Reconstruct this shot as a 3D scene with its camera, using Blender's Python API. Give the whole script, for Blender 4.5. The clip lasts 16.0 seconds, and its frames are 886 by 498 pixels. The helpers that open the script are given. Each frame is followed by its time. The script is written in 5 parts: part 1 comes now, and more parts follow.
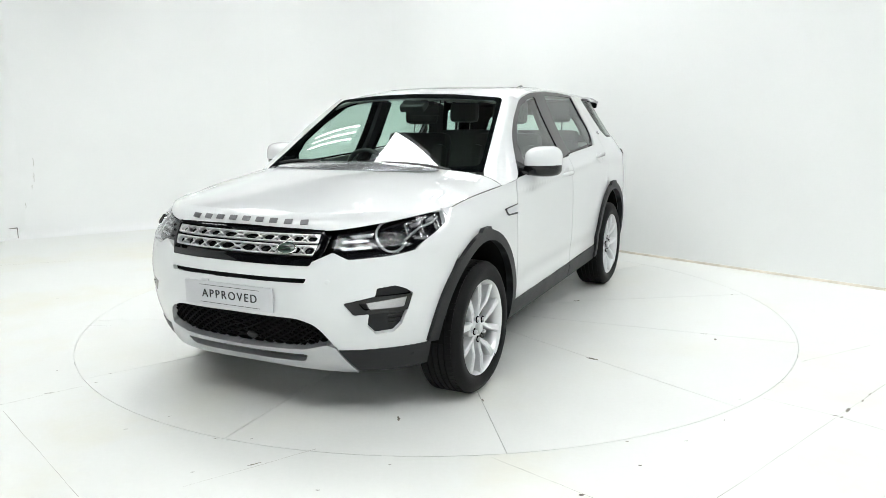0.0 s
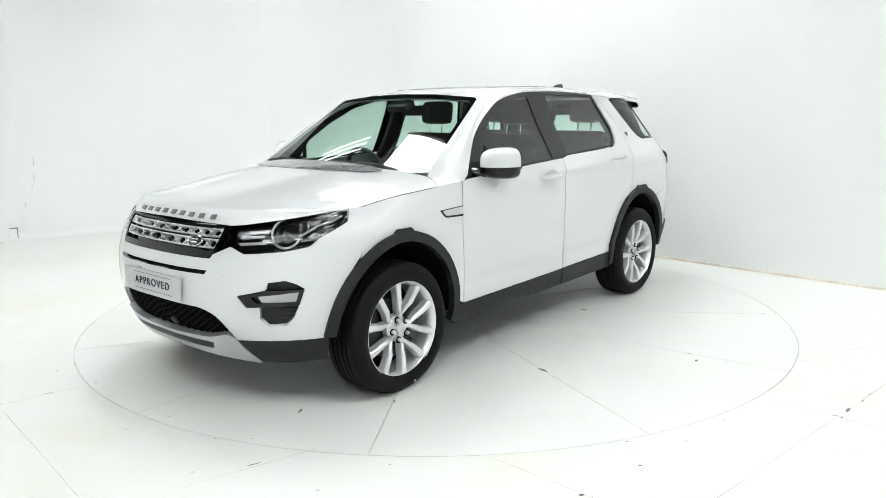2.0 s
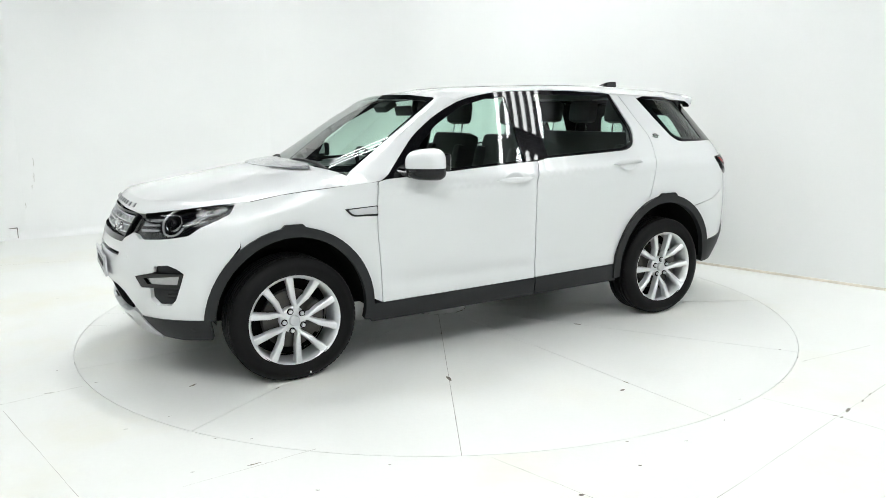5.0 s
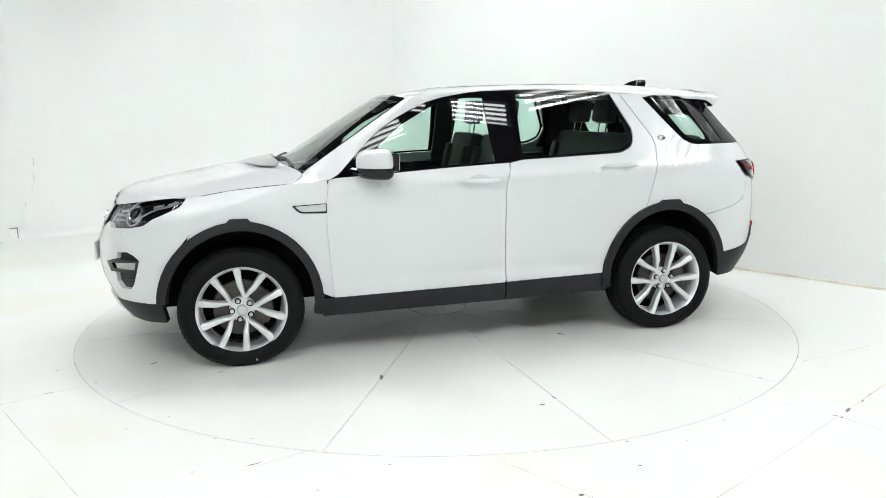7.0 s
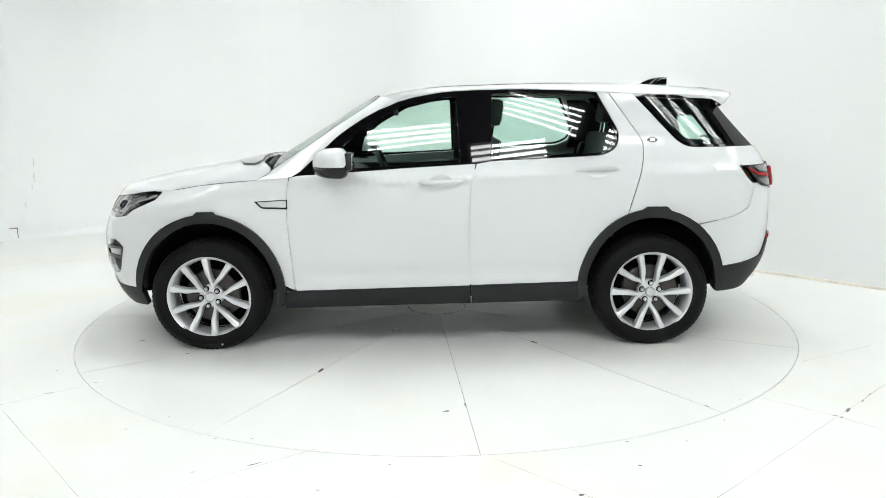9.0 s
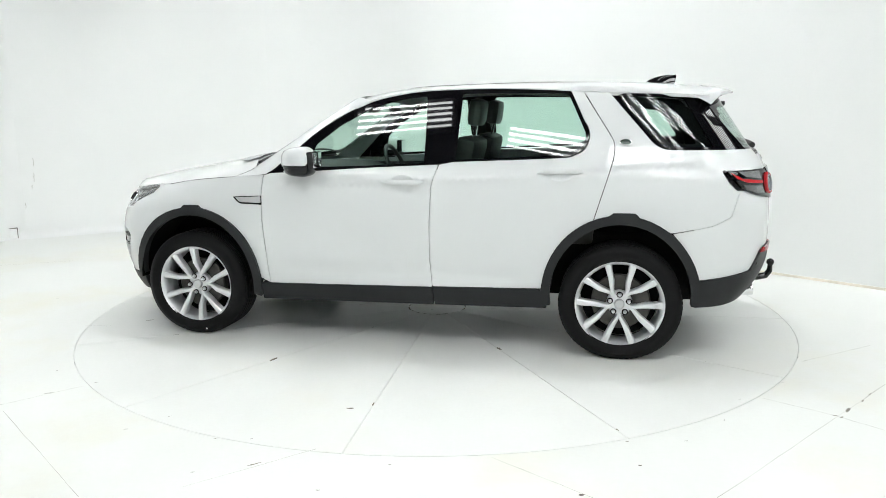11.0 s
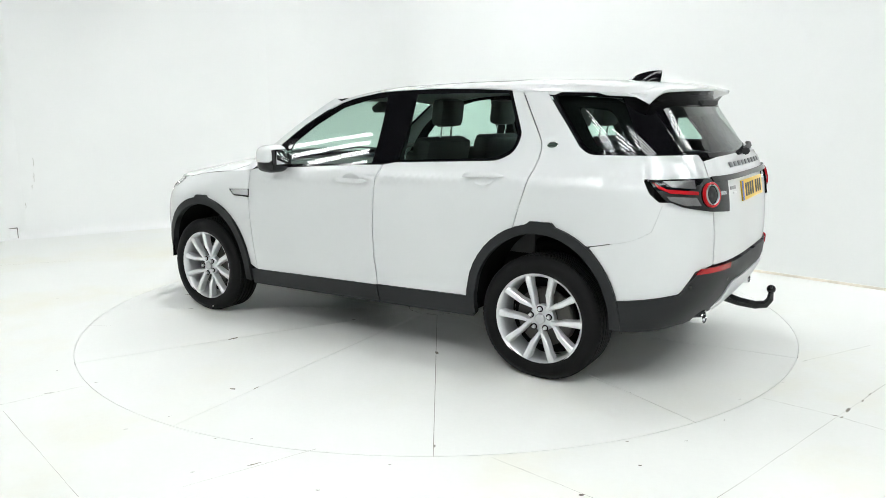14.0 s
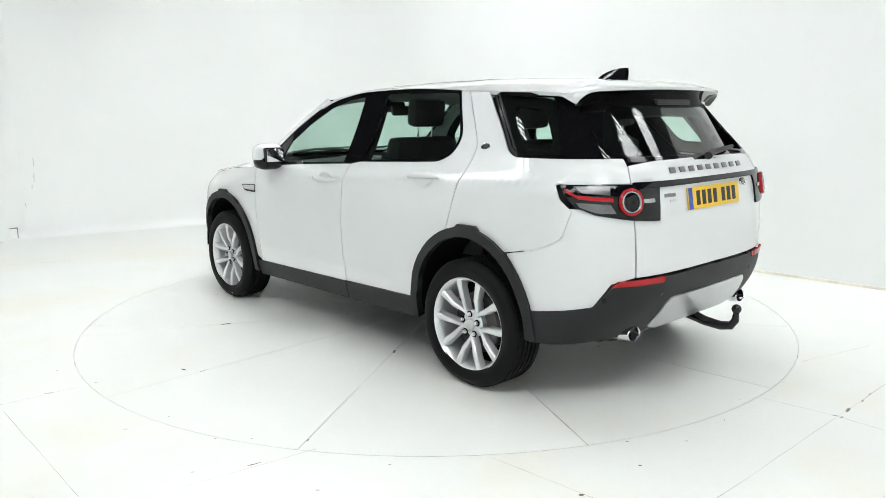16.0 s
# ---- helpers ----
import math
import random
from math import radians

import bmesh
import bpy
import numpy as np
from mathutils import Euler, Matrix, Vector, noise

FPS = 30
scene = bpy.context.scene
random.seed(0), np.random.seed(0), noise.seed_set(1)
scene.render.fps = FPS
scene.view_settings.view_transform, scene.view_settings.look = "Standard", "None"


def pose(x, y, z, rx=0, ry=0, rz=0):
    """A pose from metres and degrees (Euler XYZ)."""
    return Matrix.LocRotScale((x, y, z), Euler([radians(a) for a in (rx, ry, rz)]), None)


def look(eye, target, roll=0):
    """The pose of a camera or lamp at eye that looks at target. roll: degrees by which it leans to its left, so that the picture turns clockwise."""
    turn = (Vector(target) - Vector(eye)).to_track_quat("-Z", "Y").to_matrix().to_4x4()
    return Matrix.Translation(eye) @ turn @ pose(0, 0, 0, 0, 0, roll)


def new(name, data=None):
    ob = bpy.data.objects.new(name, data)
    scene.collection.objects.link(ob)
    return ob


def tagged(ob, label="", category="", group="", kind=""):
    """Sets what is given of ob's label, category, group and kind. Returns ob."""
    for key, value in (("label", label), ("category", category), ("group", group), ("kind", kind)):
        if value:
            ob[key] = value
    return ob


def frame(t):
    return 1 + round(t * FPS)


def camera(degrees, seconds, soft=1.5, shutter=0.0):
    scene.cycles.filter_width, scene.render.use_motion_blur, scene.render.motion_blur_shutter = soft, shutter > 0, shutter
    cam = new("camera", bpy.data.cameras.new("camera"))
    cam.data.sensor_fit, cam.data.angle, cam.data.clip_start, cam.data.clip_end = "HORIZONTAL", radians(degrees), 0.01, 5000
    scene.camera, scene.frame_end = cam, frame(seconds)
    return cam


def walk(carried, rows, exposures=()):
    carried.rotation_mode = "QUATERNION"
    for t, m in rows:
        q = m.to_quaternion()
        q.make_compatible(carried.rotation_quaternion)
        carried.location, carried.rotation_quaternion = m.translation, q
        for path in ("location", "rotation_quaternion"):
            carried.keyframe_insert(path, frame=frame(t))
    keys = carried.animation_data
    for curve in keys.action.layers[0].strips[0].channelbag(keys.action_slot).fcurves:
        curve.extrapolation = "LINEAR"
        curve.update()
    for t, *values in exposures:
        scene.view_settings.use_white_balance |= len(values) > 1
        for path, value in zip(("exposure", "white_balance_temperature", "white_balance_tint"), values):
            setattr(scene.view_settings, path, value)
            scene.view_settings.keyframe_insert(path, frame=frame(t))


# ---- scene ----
cam = camera(61.97, 16.0, soft=0.8)
EYE = Vector((0.0, -5.4235, 1.4510))
VIEW = look(EYE, EYE + Vector((0.00846, 0.98319, -0.18237)), -0.435)
walk(cam, [(0.0, VIEW), (16.0, VIEW)], [(0.0, 0.0, 6500, 10), (16.0, 0.0, 6500, 10)])

# ---- world: a closed white studio, hardly any light from outside ----
world = bpy.data.worlds.new("world")
scene.world = world
world.use_nodes = True
world.node_tree.nodes["Background"].inputs[0].default_value = (0.9, 0.95, 1.0, 1)
world.node_tree.nodes["Background"].inputs[1].default_value = 0.05
TUBE_POWER = 18.0


# ---- materials ----
def nodes_of(name):
    m = bpy.data.materials.new(name)
    m.use_nodes = True
    nt = m.node_tree
    return m, nt, nt.nodes["Principled BSDF"]


def surface(name, col, rough=0.5, metal=0.0, coat=0.0, var=0.06, scale=6.0, fine=120.0, bump=0.0, spec=0.5, rvar=0.08, stain=0.0):
    """Painted or moulded surface with soft blotches, fine grain and slight relief."""
    m, nt, b = nodes_of(name)
    tc = nt.nodes.new("ShaderNodeTexCoord")
    n1 = nt.nodes.new("ShaderNodeTexNoise")
    n1.inputs["Scale"].default_value = scale
    n1.inputs["Detail"].default_value = 5
    n2 = nt.nodes.new("ShaderNodeTexNoise")
    n2.inputs["Scale"].default_value = fine
    n2.inputs["Detail"].default_value = 3
    for n in (n1, n2):
        nt.links.new(tc.outputs["Object"], n.inputs["Vector"])
    mix = nt.nodes.new("ShaderNodeMath")
    mix.operation = "MULTIPLY_ADD"
    mix.inputs[1].default_value = 0.35
    nt.links.new(n2.outputs[0], mix.inputs[0])
    nt.links.new(n1.outputs[0], mix.inputs[2])
    ramp = nt.nodes.new("ShaderNodeValToRGB")
    ramp.color_ramp.elements[0].position, ramp.color_ramp.elements[1].position = 0.45, 0.9
    ramp.color_ramp.elements[0].color = tuple(c * (1 - var) for c in col) + (1,)
    ramp.color_ramp.elements[1].color = tuple(min(1, c * (1 + var)) for c in col) + (1,)
    nt.links.new(mix.outputs[0], ramp.inputs[0])
    if stain:   # warm worn patches
        n3 = nt.nodes.new("ShaderNodeTexNoise")
        n3.inputs["Scale"].default_value = 0.75
        n3.inputs["Detail"].default_value = 7
        n3.inputs["Roughness"].default_value = 0.62
        nt.links.new(tc.outputs["Object"], n3.inputs["Vector"])
        amount = nt.nodes.new("ShaderNodeMapRange")
        amount.inputs[1].default_value, amount.inputs[2].default_value, amount.inputs[4].default_value = 0.5, 0.72, stain
        nt.links.new(n3.outputs[0], amount.inputs[0])
        warm = nt.nodes.new("ShaderNodeMixRGB")
        warm.inputs[2].default_value = (col[0] * 0.95, col[1] * 0.9, col[2] * 0.74, 1)
        nt.links.new(amount.outputs[0], warm.inputs[0])
        nt.links.new(ramp.outputs[0], warm.inputs[1])
        nt.links.new(warm.outputs[0], b.inputs["Base Color"])
    else:
        nt.links.new(ramp.outputs[0], b.inputs["Base Color"])
    mr = nt.nodes.new("ShaderNodeMapRange")
    mr.inputs[3].default_value, mr.inputs[4].default_value = max(0.02, rough - rvar), min(1, rough + rvar)
    nt.links.new(n1.outputs[0], mr.inputs[0])
    nt.links.new(mr.outputs[0], b.inputs["Roughness"])
    b.inputs["Metallic"].default_value = metal
    b.inputs["Coat Weight"].default_value = coat
    b.inputs["Coat Roughness"].default_value = 0.03
    b.inputs["Specular IOR Level"].default_value = spec
    if bump:
        bp = nt.nodes.new("ShaderNodeBump")
        bp.inputs["Strength"].default_value = bump
        bp.inputs["Distance"].default_value = 0.002
        nt.links.new(n2.outputs[0], bp.inputs["Height"])
        nt.links.new(bp.outputs[0], b.inputs["Normal"])
    return m


def glass(name, tint, gloss=0.08):
    """Thin pane: tinted see-through with a clear mirror gloss."""
    m, nt, b = nodes_of(name)
    nt.nodes.remove(b)
    tr = nt.nodes.new("ShaderNodeBsdfTransparent")
    tr.inputs[0].default_value = tint + (1,)
    gl = nt.nodes.new("ShaderNodeBsdfGlossy")
    gl.inputs["Roughness"].default_value = 0.01
    lw = nt.nodes.new("ShaderNodeLayerWeight")
    lw.inputs[0].default_value = 0.5
    pw = nt.nodes.new("ShaderNodeMath")
    pw.operation = "POWER"
    pw.inputs[1].default_value = 4.0
    nt.links.new(lw.outputs["Facing"], pw.inputs[0])
    fr = nt.nodes.new("ShaderNodeMath")
    fr.operation = "MULTIPLY_ADD"
    fr.inputs[1].default_value, fr.inputs[2].default_value = 0.8, gloss
    nt.links.new(pw.outputs[0], fr.inputs[0])
    mx = nt.nodes.new("ShaderNodeMixShader")
    nt.links.new(fr.outputs[0], mx.inputs[0])
    nt.links.new(tr.outputs[0], mx.inputs[1])
    nt.links.new(gl.outputs[0], mx.inputs[2])
    nt.links.new(mx.outputs[0], nt.nodes["Material Output"].inputs[0])
    return m


def glow(name, col, power):
    m, nt, b = nodes_of(name)
    b.inputs["Base Color"].default_value = (0.8, 0.8, 0.8, 1)
    b.inputs["Emission Color"].default_value = col + (1,)
    b.inputs["Emission Strength"].default_value = power
    return m


PAINT, _nt, _b = nodes_of("white_car_paint")   # plain solid white under clear lacquer
_b.inputs["Base Color"].default_value = (0.64, 0.655, 0.66, 1)
_b.inputs["Roughness"].default_value = 0.3
_b.inputs["Coat Weight"].default_value = 1.0
_b.inputs["Coat Roughness"].default_value = 0.02
CLAD = surface("grey_black_cladding", (0.010, 0.0112, 0.0124), 0.5, var=0.15, bump=0.25, spec=0.33)
GLOSS = surface("gloss_black", (0.004, 0.004, 0.005), 0.022, coat=0.0, var=0.05, rvar=0.002, spec=0.42)
MATT = surface("matt_black", (0.0035, 0.0035, 0.004), 0.85, var=0.2, spec=0.1)
RUBBER = surface("tyre_rubber", (0.0035, 0.0035, 0.0038), 0.6, var=0.2, bump=0.3, spec=0.16)
ALLOY = surface("silver_alloy", (0.70, 0.71, 0.72), 0.3, metal=0.6, var=0.04, rvar=0.05)
SILVER = surface("satin_silver", (0.55, 0.56, 0.57), 0.34, metal=0.8, var=0.05, bump=0.1)
CHROME = surface("chrome", (0.80, 0.81, 0.82), 0.07, metal=1.0, var=0.03, rvar=0.03)
DISCM = surface("brake_disc_steel", (0.07, 0.067, 0.063), 0.45, metal=0.8, var=0.15)
LEATHER = surface("black_leather", (0.022, 0.021, 0.021), 0.5, var=0.2, bump=0.5)
TRIM = surface("dark_interior_plastic", (0.016, 0.016, 0.017), 0.6, var=0.2, bump=0.3)
LINER = surface("pale_headlining", (0.36, 0.35, 0.33), 0.9, var=0.08, bump=0.3)
REDP = surface("red_lens", (0.36, 0.008, 0.012), 0.12, coat=0.15, var=0.1, rvar=0.04, spec=0.25)
CLEARP = surface("ribbed_clear_lens", (0.42, 0.42, 0.43), 0.14, metal=0.6, coat=1.0, var=0.25, fine=300, bump=0.4)
BRIGHT = surface("bright_silver", (0.72, 0.73, 0.74), 0.3, metal=0.35, var=0.04)
SMOKED = surface("smoked_clear_lens", (0.13, 0.13, 0.135), 0.12, metal=0.5, coat=1.0, var=0.4, fine=260, bump=0.5)
DARK_SILVER = surface("dark_silver", (.2, .2, .21), .35, metal=.7)
YELLOW = surface("yellow_plate", (0.72, 0.46, 0.02), 0.35, var=0.05)
PLATE = surface("grey_plate", (0.52, 0.53, 0.55), 0.35, var=0.05, metal=0.15)
INK = surface("black_ink", (0.01, 0.01, 0.012), 0.5, var=0.1)
BLUE = surface("blue_band", (0.01, 0.05, 0.35), 0.4, var=0.1)
GREEN = surface("dark_green_enamel", (0.03, 0.055, 0.042), 0.2, coat=1.0, var=0.1)
FLOORM = surface("white_floor_paint", (0.715, 0.725, 0.703), 0.40, var=0.03, scale=1.3, fine=40, bump=0.12, spec=0.35, rvar=0.12, stain=0.6)
DISCF = surface("white_turntable_paint", (0.715, 0.725, 0.705), 0.36, var=0.03, scale=1.8, fine=45, bump=0.12, spec=0.4, rvar=0.12, stain=0.3)
WALLM = surface("white_wall_paint", (0.80, 0.81, 0.805), 0.75, var=0.015, scale=0.8, fine=60, bump=0.1, spec=0.2)
CEILM = surface("dark_ceiling", (0.03, 0.03, 0.032), 0.9, var=0.1)
SEAM = surface("dark_floor_joint", (0.10, 0.095, 0.085), 0.9, var=0.3)
WORN = surface("worn_joint", (0.26, 0.25, 0.225), 0.9, var=0.35, scale=9)
CHIP = surface("chipped_floor_paint", (0.17, 0.155, 0.13), 0.9, var=0.5, scale=30)
STAIN = surface("yellowed_joint", (0.68, 0.63, 0.55), 0.8, var=0.2)
PANE = glass("clear_tinted_glass", (0.81, 0.955, 0.89), 0.08)
DPANE = glass("dark_tinted_glass", (0.76, 0.92, 0.85), 0.085)
LENS = glass("clear_lens", (0.95, 0.96, 0.97), 0.05)
TUBE = glow("light_tube", (0.955, 0.985, 0.978), TUBE_POWER)


# ---- mesh helpers ----
def mesh_ob(name, bm, mat, parent=None, label="", smooth=30.0):
    me = bpy.data.meshes.new(name)
    lay = bm.verts.layers.float_vector.get("nrm")
    if lay:
        for f in bm.faces:
            f.normal_update()
            if f.normal.dot(sum((v[lay] for v in f.verts), Vector((0, 0, 0)))) < 0:
                f.normal_flip()
    else:
        bmesh.ops.recalc_face_normals(bm, faces=bm.faces)
    for f in bm.faces:
        f.smooth = smooth > 0
    if smooth > 0:
        for e in bm.edges:
            if len(e.link_faces) == 2 and e.calc_face_angle(0) > radians(smooth):
                e.smooth = False
    keep = [tuple(v[lay]) for v in bm.verts] if lay else None
    bm.to_mesh(me)
    bm.free()
    if keep:
        me.normals_split_custom_set_from_vertices(keep)
    me.materials.append(mat)
    ob = new(name, me)
    ob.parent = parent
    if label:
        ob["label"] = label
    return ob


def part(name, bm, mat, parent, label="", smooth=30.0):
    return mesh_ob(name, bm, mat, parent, label, smooth)


def twin(ob):
    """The same part mirrored to the other side of the car, with what it carries."""
    made = {}
    for o in (ob, *ob.children_recursive):
        made[o] = o.copy()
        scene.collection.objects.link(made[o])
        made[o].parent = made.get(o.parent, o.parent)
    made[ob].matrix_basis = Matrix.Diagonal((1, -1, 1, 1)) @ ob.matrix_basis
    return made[ob]


def box(bm, x0, x1, y0, y1, z0, z1, bevel=0.0, m=None):
    mt = Matrix.Translation(((x0 + x1) / 2, (y0 + y1) / 2, (z0 + z1) / 2)) @ Matrix.Diagonal((x1 - x0, y1 - y0, z1 - z0, 1))
    r = bmesh.ops.create_cube(bm, size=1, matrix=(m @ mt) if m else mt)
    if bevel:
        es = list({e for v in r["verts"] for e in v.link_edges})
        bmesh.ops.bevel(bm, geom=es, offset=bevel, segments=2, affect="EDGES", profile=0.6)


def lathe(bm, prof, axis="y", n=48, m=None, closed=False):
    """Turns a profile of (radius, along) about an axis."""
    rings = []
    for k in range(n):
        a = 2 * math.pi * k / n
        ring = []
        for r, h in prof:
            c, s = r * math.cos(a), r * math.sin(a)
            v = Vector((c, h, s)) if axis == "y" else (Vector((c, s, h)) if axis == "z" else Vector((h, c, s)))
            ring.append(bm.verts.new(m @ v if m else v))
        rings.append(ring)
    q = len(prof)
    for k in range(n):
        a, b = rings[k], rings[(k + 1) % n]
        for i in range(q if closed else q - 1):
            j = (i + 1) % q
            bm.faces.new((a[i], a[j], b[j], b[i]))


def tube(bm, pts, r, n=8, caps=True):
    """A round bar along points."""
    pts = [Vector(p) for p in pts]
    rings = []
    for i, p in enumerate(pts):
        d = (pts[min(i + 1, len(pts) - 1)] - pts[max(i - 1, 0)]).normalized()
        u = d.orthogonal().normalized() if i == 0 else (u - d * u.dot(d)).normalized()
        w = d.cross(u)
        rr = r[i] if isinstance(r, (list, tuple)) else r
        rings.append([bm.verts.new(p + (u * math.cos(2 * math.pi * k / n) + w * math.sin(2 * math.pi * k / n)) * rr) for k in range(n)])
    for a, b in zip(rings, rings[1:]):
        for k in range(n):
            bm.faces.new((a[k], a[(k + 1) % n], b[(k + 1) % n], b[k]))
    if caps:
        bm.faces.new(rings[0])
        bm.faces.new(rings[-1])


def loft(bm, curves):
    """A skin across curves with equal numbers of points."""
    rows = [[bm.verts.new(p) for p in c] for c in curves]
    for a, b in zip(rows, rows[1:]):
        for i in range(len(a) - 1):
            bm.faces.new((a[i], a[i + 1], b[i + 1], b[i]))


SLOPES = {}


def sm(v, xs, ys, w=0.0):
    """Smooth curve through a few stations, without overshoot."""
    key = (tuple(xs), tuple(ys))
    n = len(xs)
    if key not in SLOPES:
        d = [(ys[i + 1] - ys[i]) / (xs[i + 1] - xs[i]) for i in range(n - 1)]
        s = [d[0]]
        for i in range(1, n - 1):
            h0, h1 = xs[i] - xs[i - 1], xs[i + 1] - xs[i]
            s.append((d[i - 1] * h1 + d[i] * h0) / (h0 + h1))
        SLOPES[key] = s + [d[-1]]
    s = SLOPES[key]
    if v <= xs[0]:
        return ys[0] + s[0] * (v - xs[0])
    if v >= xs[-1]:
        return ys[-1] + s[-1] * (v - xs[-1])
    i = 0
    while xs[i + 1] < v:
        i += 1
    h = xs[i + 1] - xs[i]
    t = (v - xs[i]) / h
    return (2 * t ** 3 - 3 * t * t + 1) * ys[i] + (t ** 3 - 2 * t * t + t) * h * s[i] + (3 * t * t - 2 * t ** 3) * ys[i + 1] + (t ** 3 - t * t) * h * s[i + 1]


def inside(p, poly):
    c, n = False, len(poly)
    for i in range(n):
        (x0, y0), (x1, y1) = poly[i], poly[i - 1]
        if (y0 > p[1]) != (y1 > p[1]) and p[0] < (x1 - x0) * (p[1] - y0) / (y1 - y0) + x0:
            c = not c
    return c


def rounded(pts, r=0.0, step=0.04, sx=1.0):
    """Outline with its corners rounded by r and its sides cut into steps; a third number in a point is its own radius."""
    out, n = [], len(pts)
    for i, p in enumerate(pts):
        a, b = pts[i - 1], pts[(i + 1) % n]
        rr = p[2] if len(p) > 2 else r
        P, A, B = Vector(p[:2]), Vector(a[:2]), Vector(b[:2])
        P.x, A.x, B.x = P.x / sx, A.x / sx, B.x / sx
        la, lb = (A - P).length, (B - P).length
        d = min(rr, la * 0.45, lb * 0.45)
        if d < 1e-4:
            out.append(P)
        else:
            p0, p1 = P + (A - P) * d / la, P + (B - P) * d / lb
            for k in range(5):
                t = k / 4
                out.append(p0 * (1 - t) ** 2 + P * 2 * t * (1 - t) + p1 * t * t)
    res = []
    for i, p in enumerate(out):
        q = out[(i + 1) % len(out)]
        m = max(1, int((q - p).length / step))
        for k in range(m):
            w = p + (q - p) * k / m
            res.append((w.x * sx, w.y))
    return res


def panel(outline, lift, off=0.0, thick=0.012, step=0.05, sx=1.0, holes=(), edge=0.003):
    """A sheet cut to an outline and laid on a curved surface: lift(a, b) gives the place and its outward normal.
    Its rim is folded inwards by thick. sx: units of the first coordinate in a metre."""
    from mathutils.geometry import delaunay_2d_cdt
    loops = [outline, *holes]
    pts, edges = [], []
    for lp in loops:
        k = len(pts)
        pts += [Vector((a / sx, b)) for a, b in lp]
        edges += [(k + i, k + (i + 1) % len(lp)) for i in range(len(lp))]
    flat = [[(a / sx, b) for a, b in lp] for lp in loops]
    xs, ys = [p[0] for p in flat[0]], [p[1] for p in flat[0]]
    nb = len(pts)
    border = np.array([(p.x, p.y) for p in pts])
    gx = min(xs) + step / 2
    row = 0
    while gx < max(xs):
        gy = min(ys) + step / 2 + (step / 2 if row % 2 else 0)
        while gy < max(ys):
            if np.min(np.hypot(border[:, 0] - gx, border[:, 1] - gy)) > step * 0.4 and inside((gx, gy), flat[0]) and not any(inside((gx, gy), h) for h in flat[1:]):
                pts.append(Vector((gx, gy)))
            gy += step
        gx += step * 0.87
        row += 1
    vs, _, fs, _, _, _ = delaunay_2d_cdt(pts, edges, [], 0, 1e-6)
    bm = bmesh.new()
    lay = bm.verts.layers.float_vector.new("nrm")
    top = []
    for v in vs:
        p, n = lift(v.x * sx, v.y)
        top.append((bm.verts.new(p + n * off), n))
        top[-1][0][lay] = n
    for f in fs:
        c = sum((vs[i] for i in f), Vector((0, 0))) / len(f)
        if inside(c, flat[0]) and not any(inside(c, h) for h in flat[1:]):
            bm.faces.new([top[i][0] for i in f])
    for v, _ in top:
        if not v.link_faces:
            bm.verts.remove(v)
    if thick:
        nor = {v: n for v, n in top if v.is_valid}
        rim = [e for e in bm.edges if len(e.link_faces) == 1]
        low = {}
        out = {}
        for e in rim:
            f = e.link_faces[0]
            mid = (e.verts[0].co + e.verts[1].co) / 2
            for v in e.verts:
                d = mid - f.calc_center_median()
                out[v] = out.get(v, Vector((0, 0, 0))) + (d - nor[v] * d.dot(nor[v])).normalized()
        for v, d in out.items():
            d = d.normalized() if d.length > 1e-6 else nor[v].orthogonal()
            hi, lo = bm.verts.new(v.co), bm.verts.new(v.co - nor[v] * thick)
            hi[lay] = lo[lay] = d
            low[v] = (hi, lo)
        for e in rim:
            a, b = e.verts
            bm.faces.new((low[a][0], low[b][0], low[b][1], low[a][1]))
    return bm


def with_normal(fn, da, db, away):
    """Makes lift() of a plain place function; away tells which way is out."""
    def lift(a, b):
        p = fn(a, b)
        n = (fn(a + da, b) - fn(a - da, b)).cross(fn(a, b + db) - fn(a, b - db))
        n = n.normalized() if n.length > 1e-12 else away(p)
        return p, (n if n.dot(away(p)) > 0 else -n)
    return lift


def arc(cx, cz, rx, rz, a0, a1, n=16):
    return [(cx + rx * math.cos(radians(a0 + (a1 - a0) * k / n)), cz + rz * math.sin(radians(a0 + (a1 - a0) * k / n))) for k in range(n + 1)]


# ---- the studio ----
TABLE_R = 2.476
CEIL = 5.0
WALL_TOP = 3.5
# the south wall is unseen, set close to bounce light onto the car
ROOM = [(6.49, -2.56), (-1.33, 5.45), (-5.033, 3.318), (-7.6, -6.9), (6.49, -6.9)]


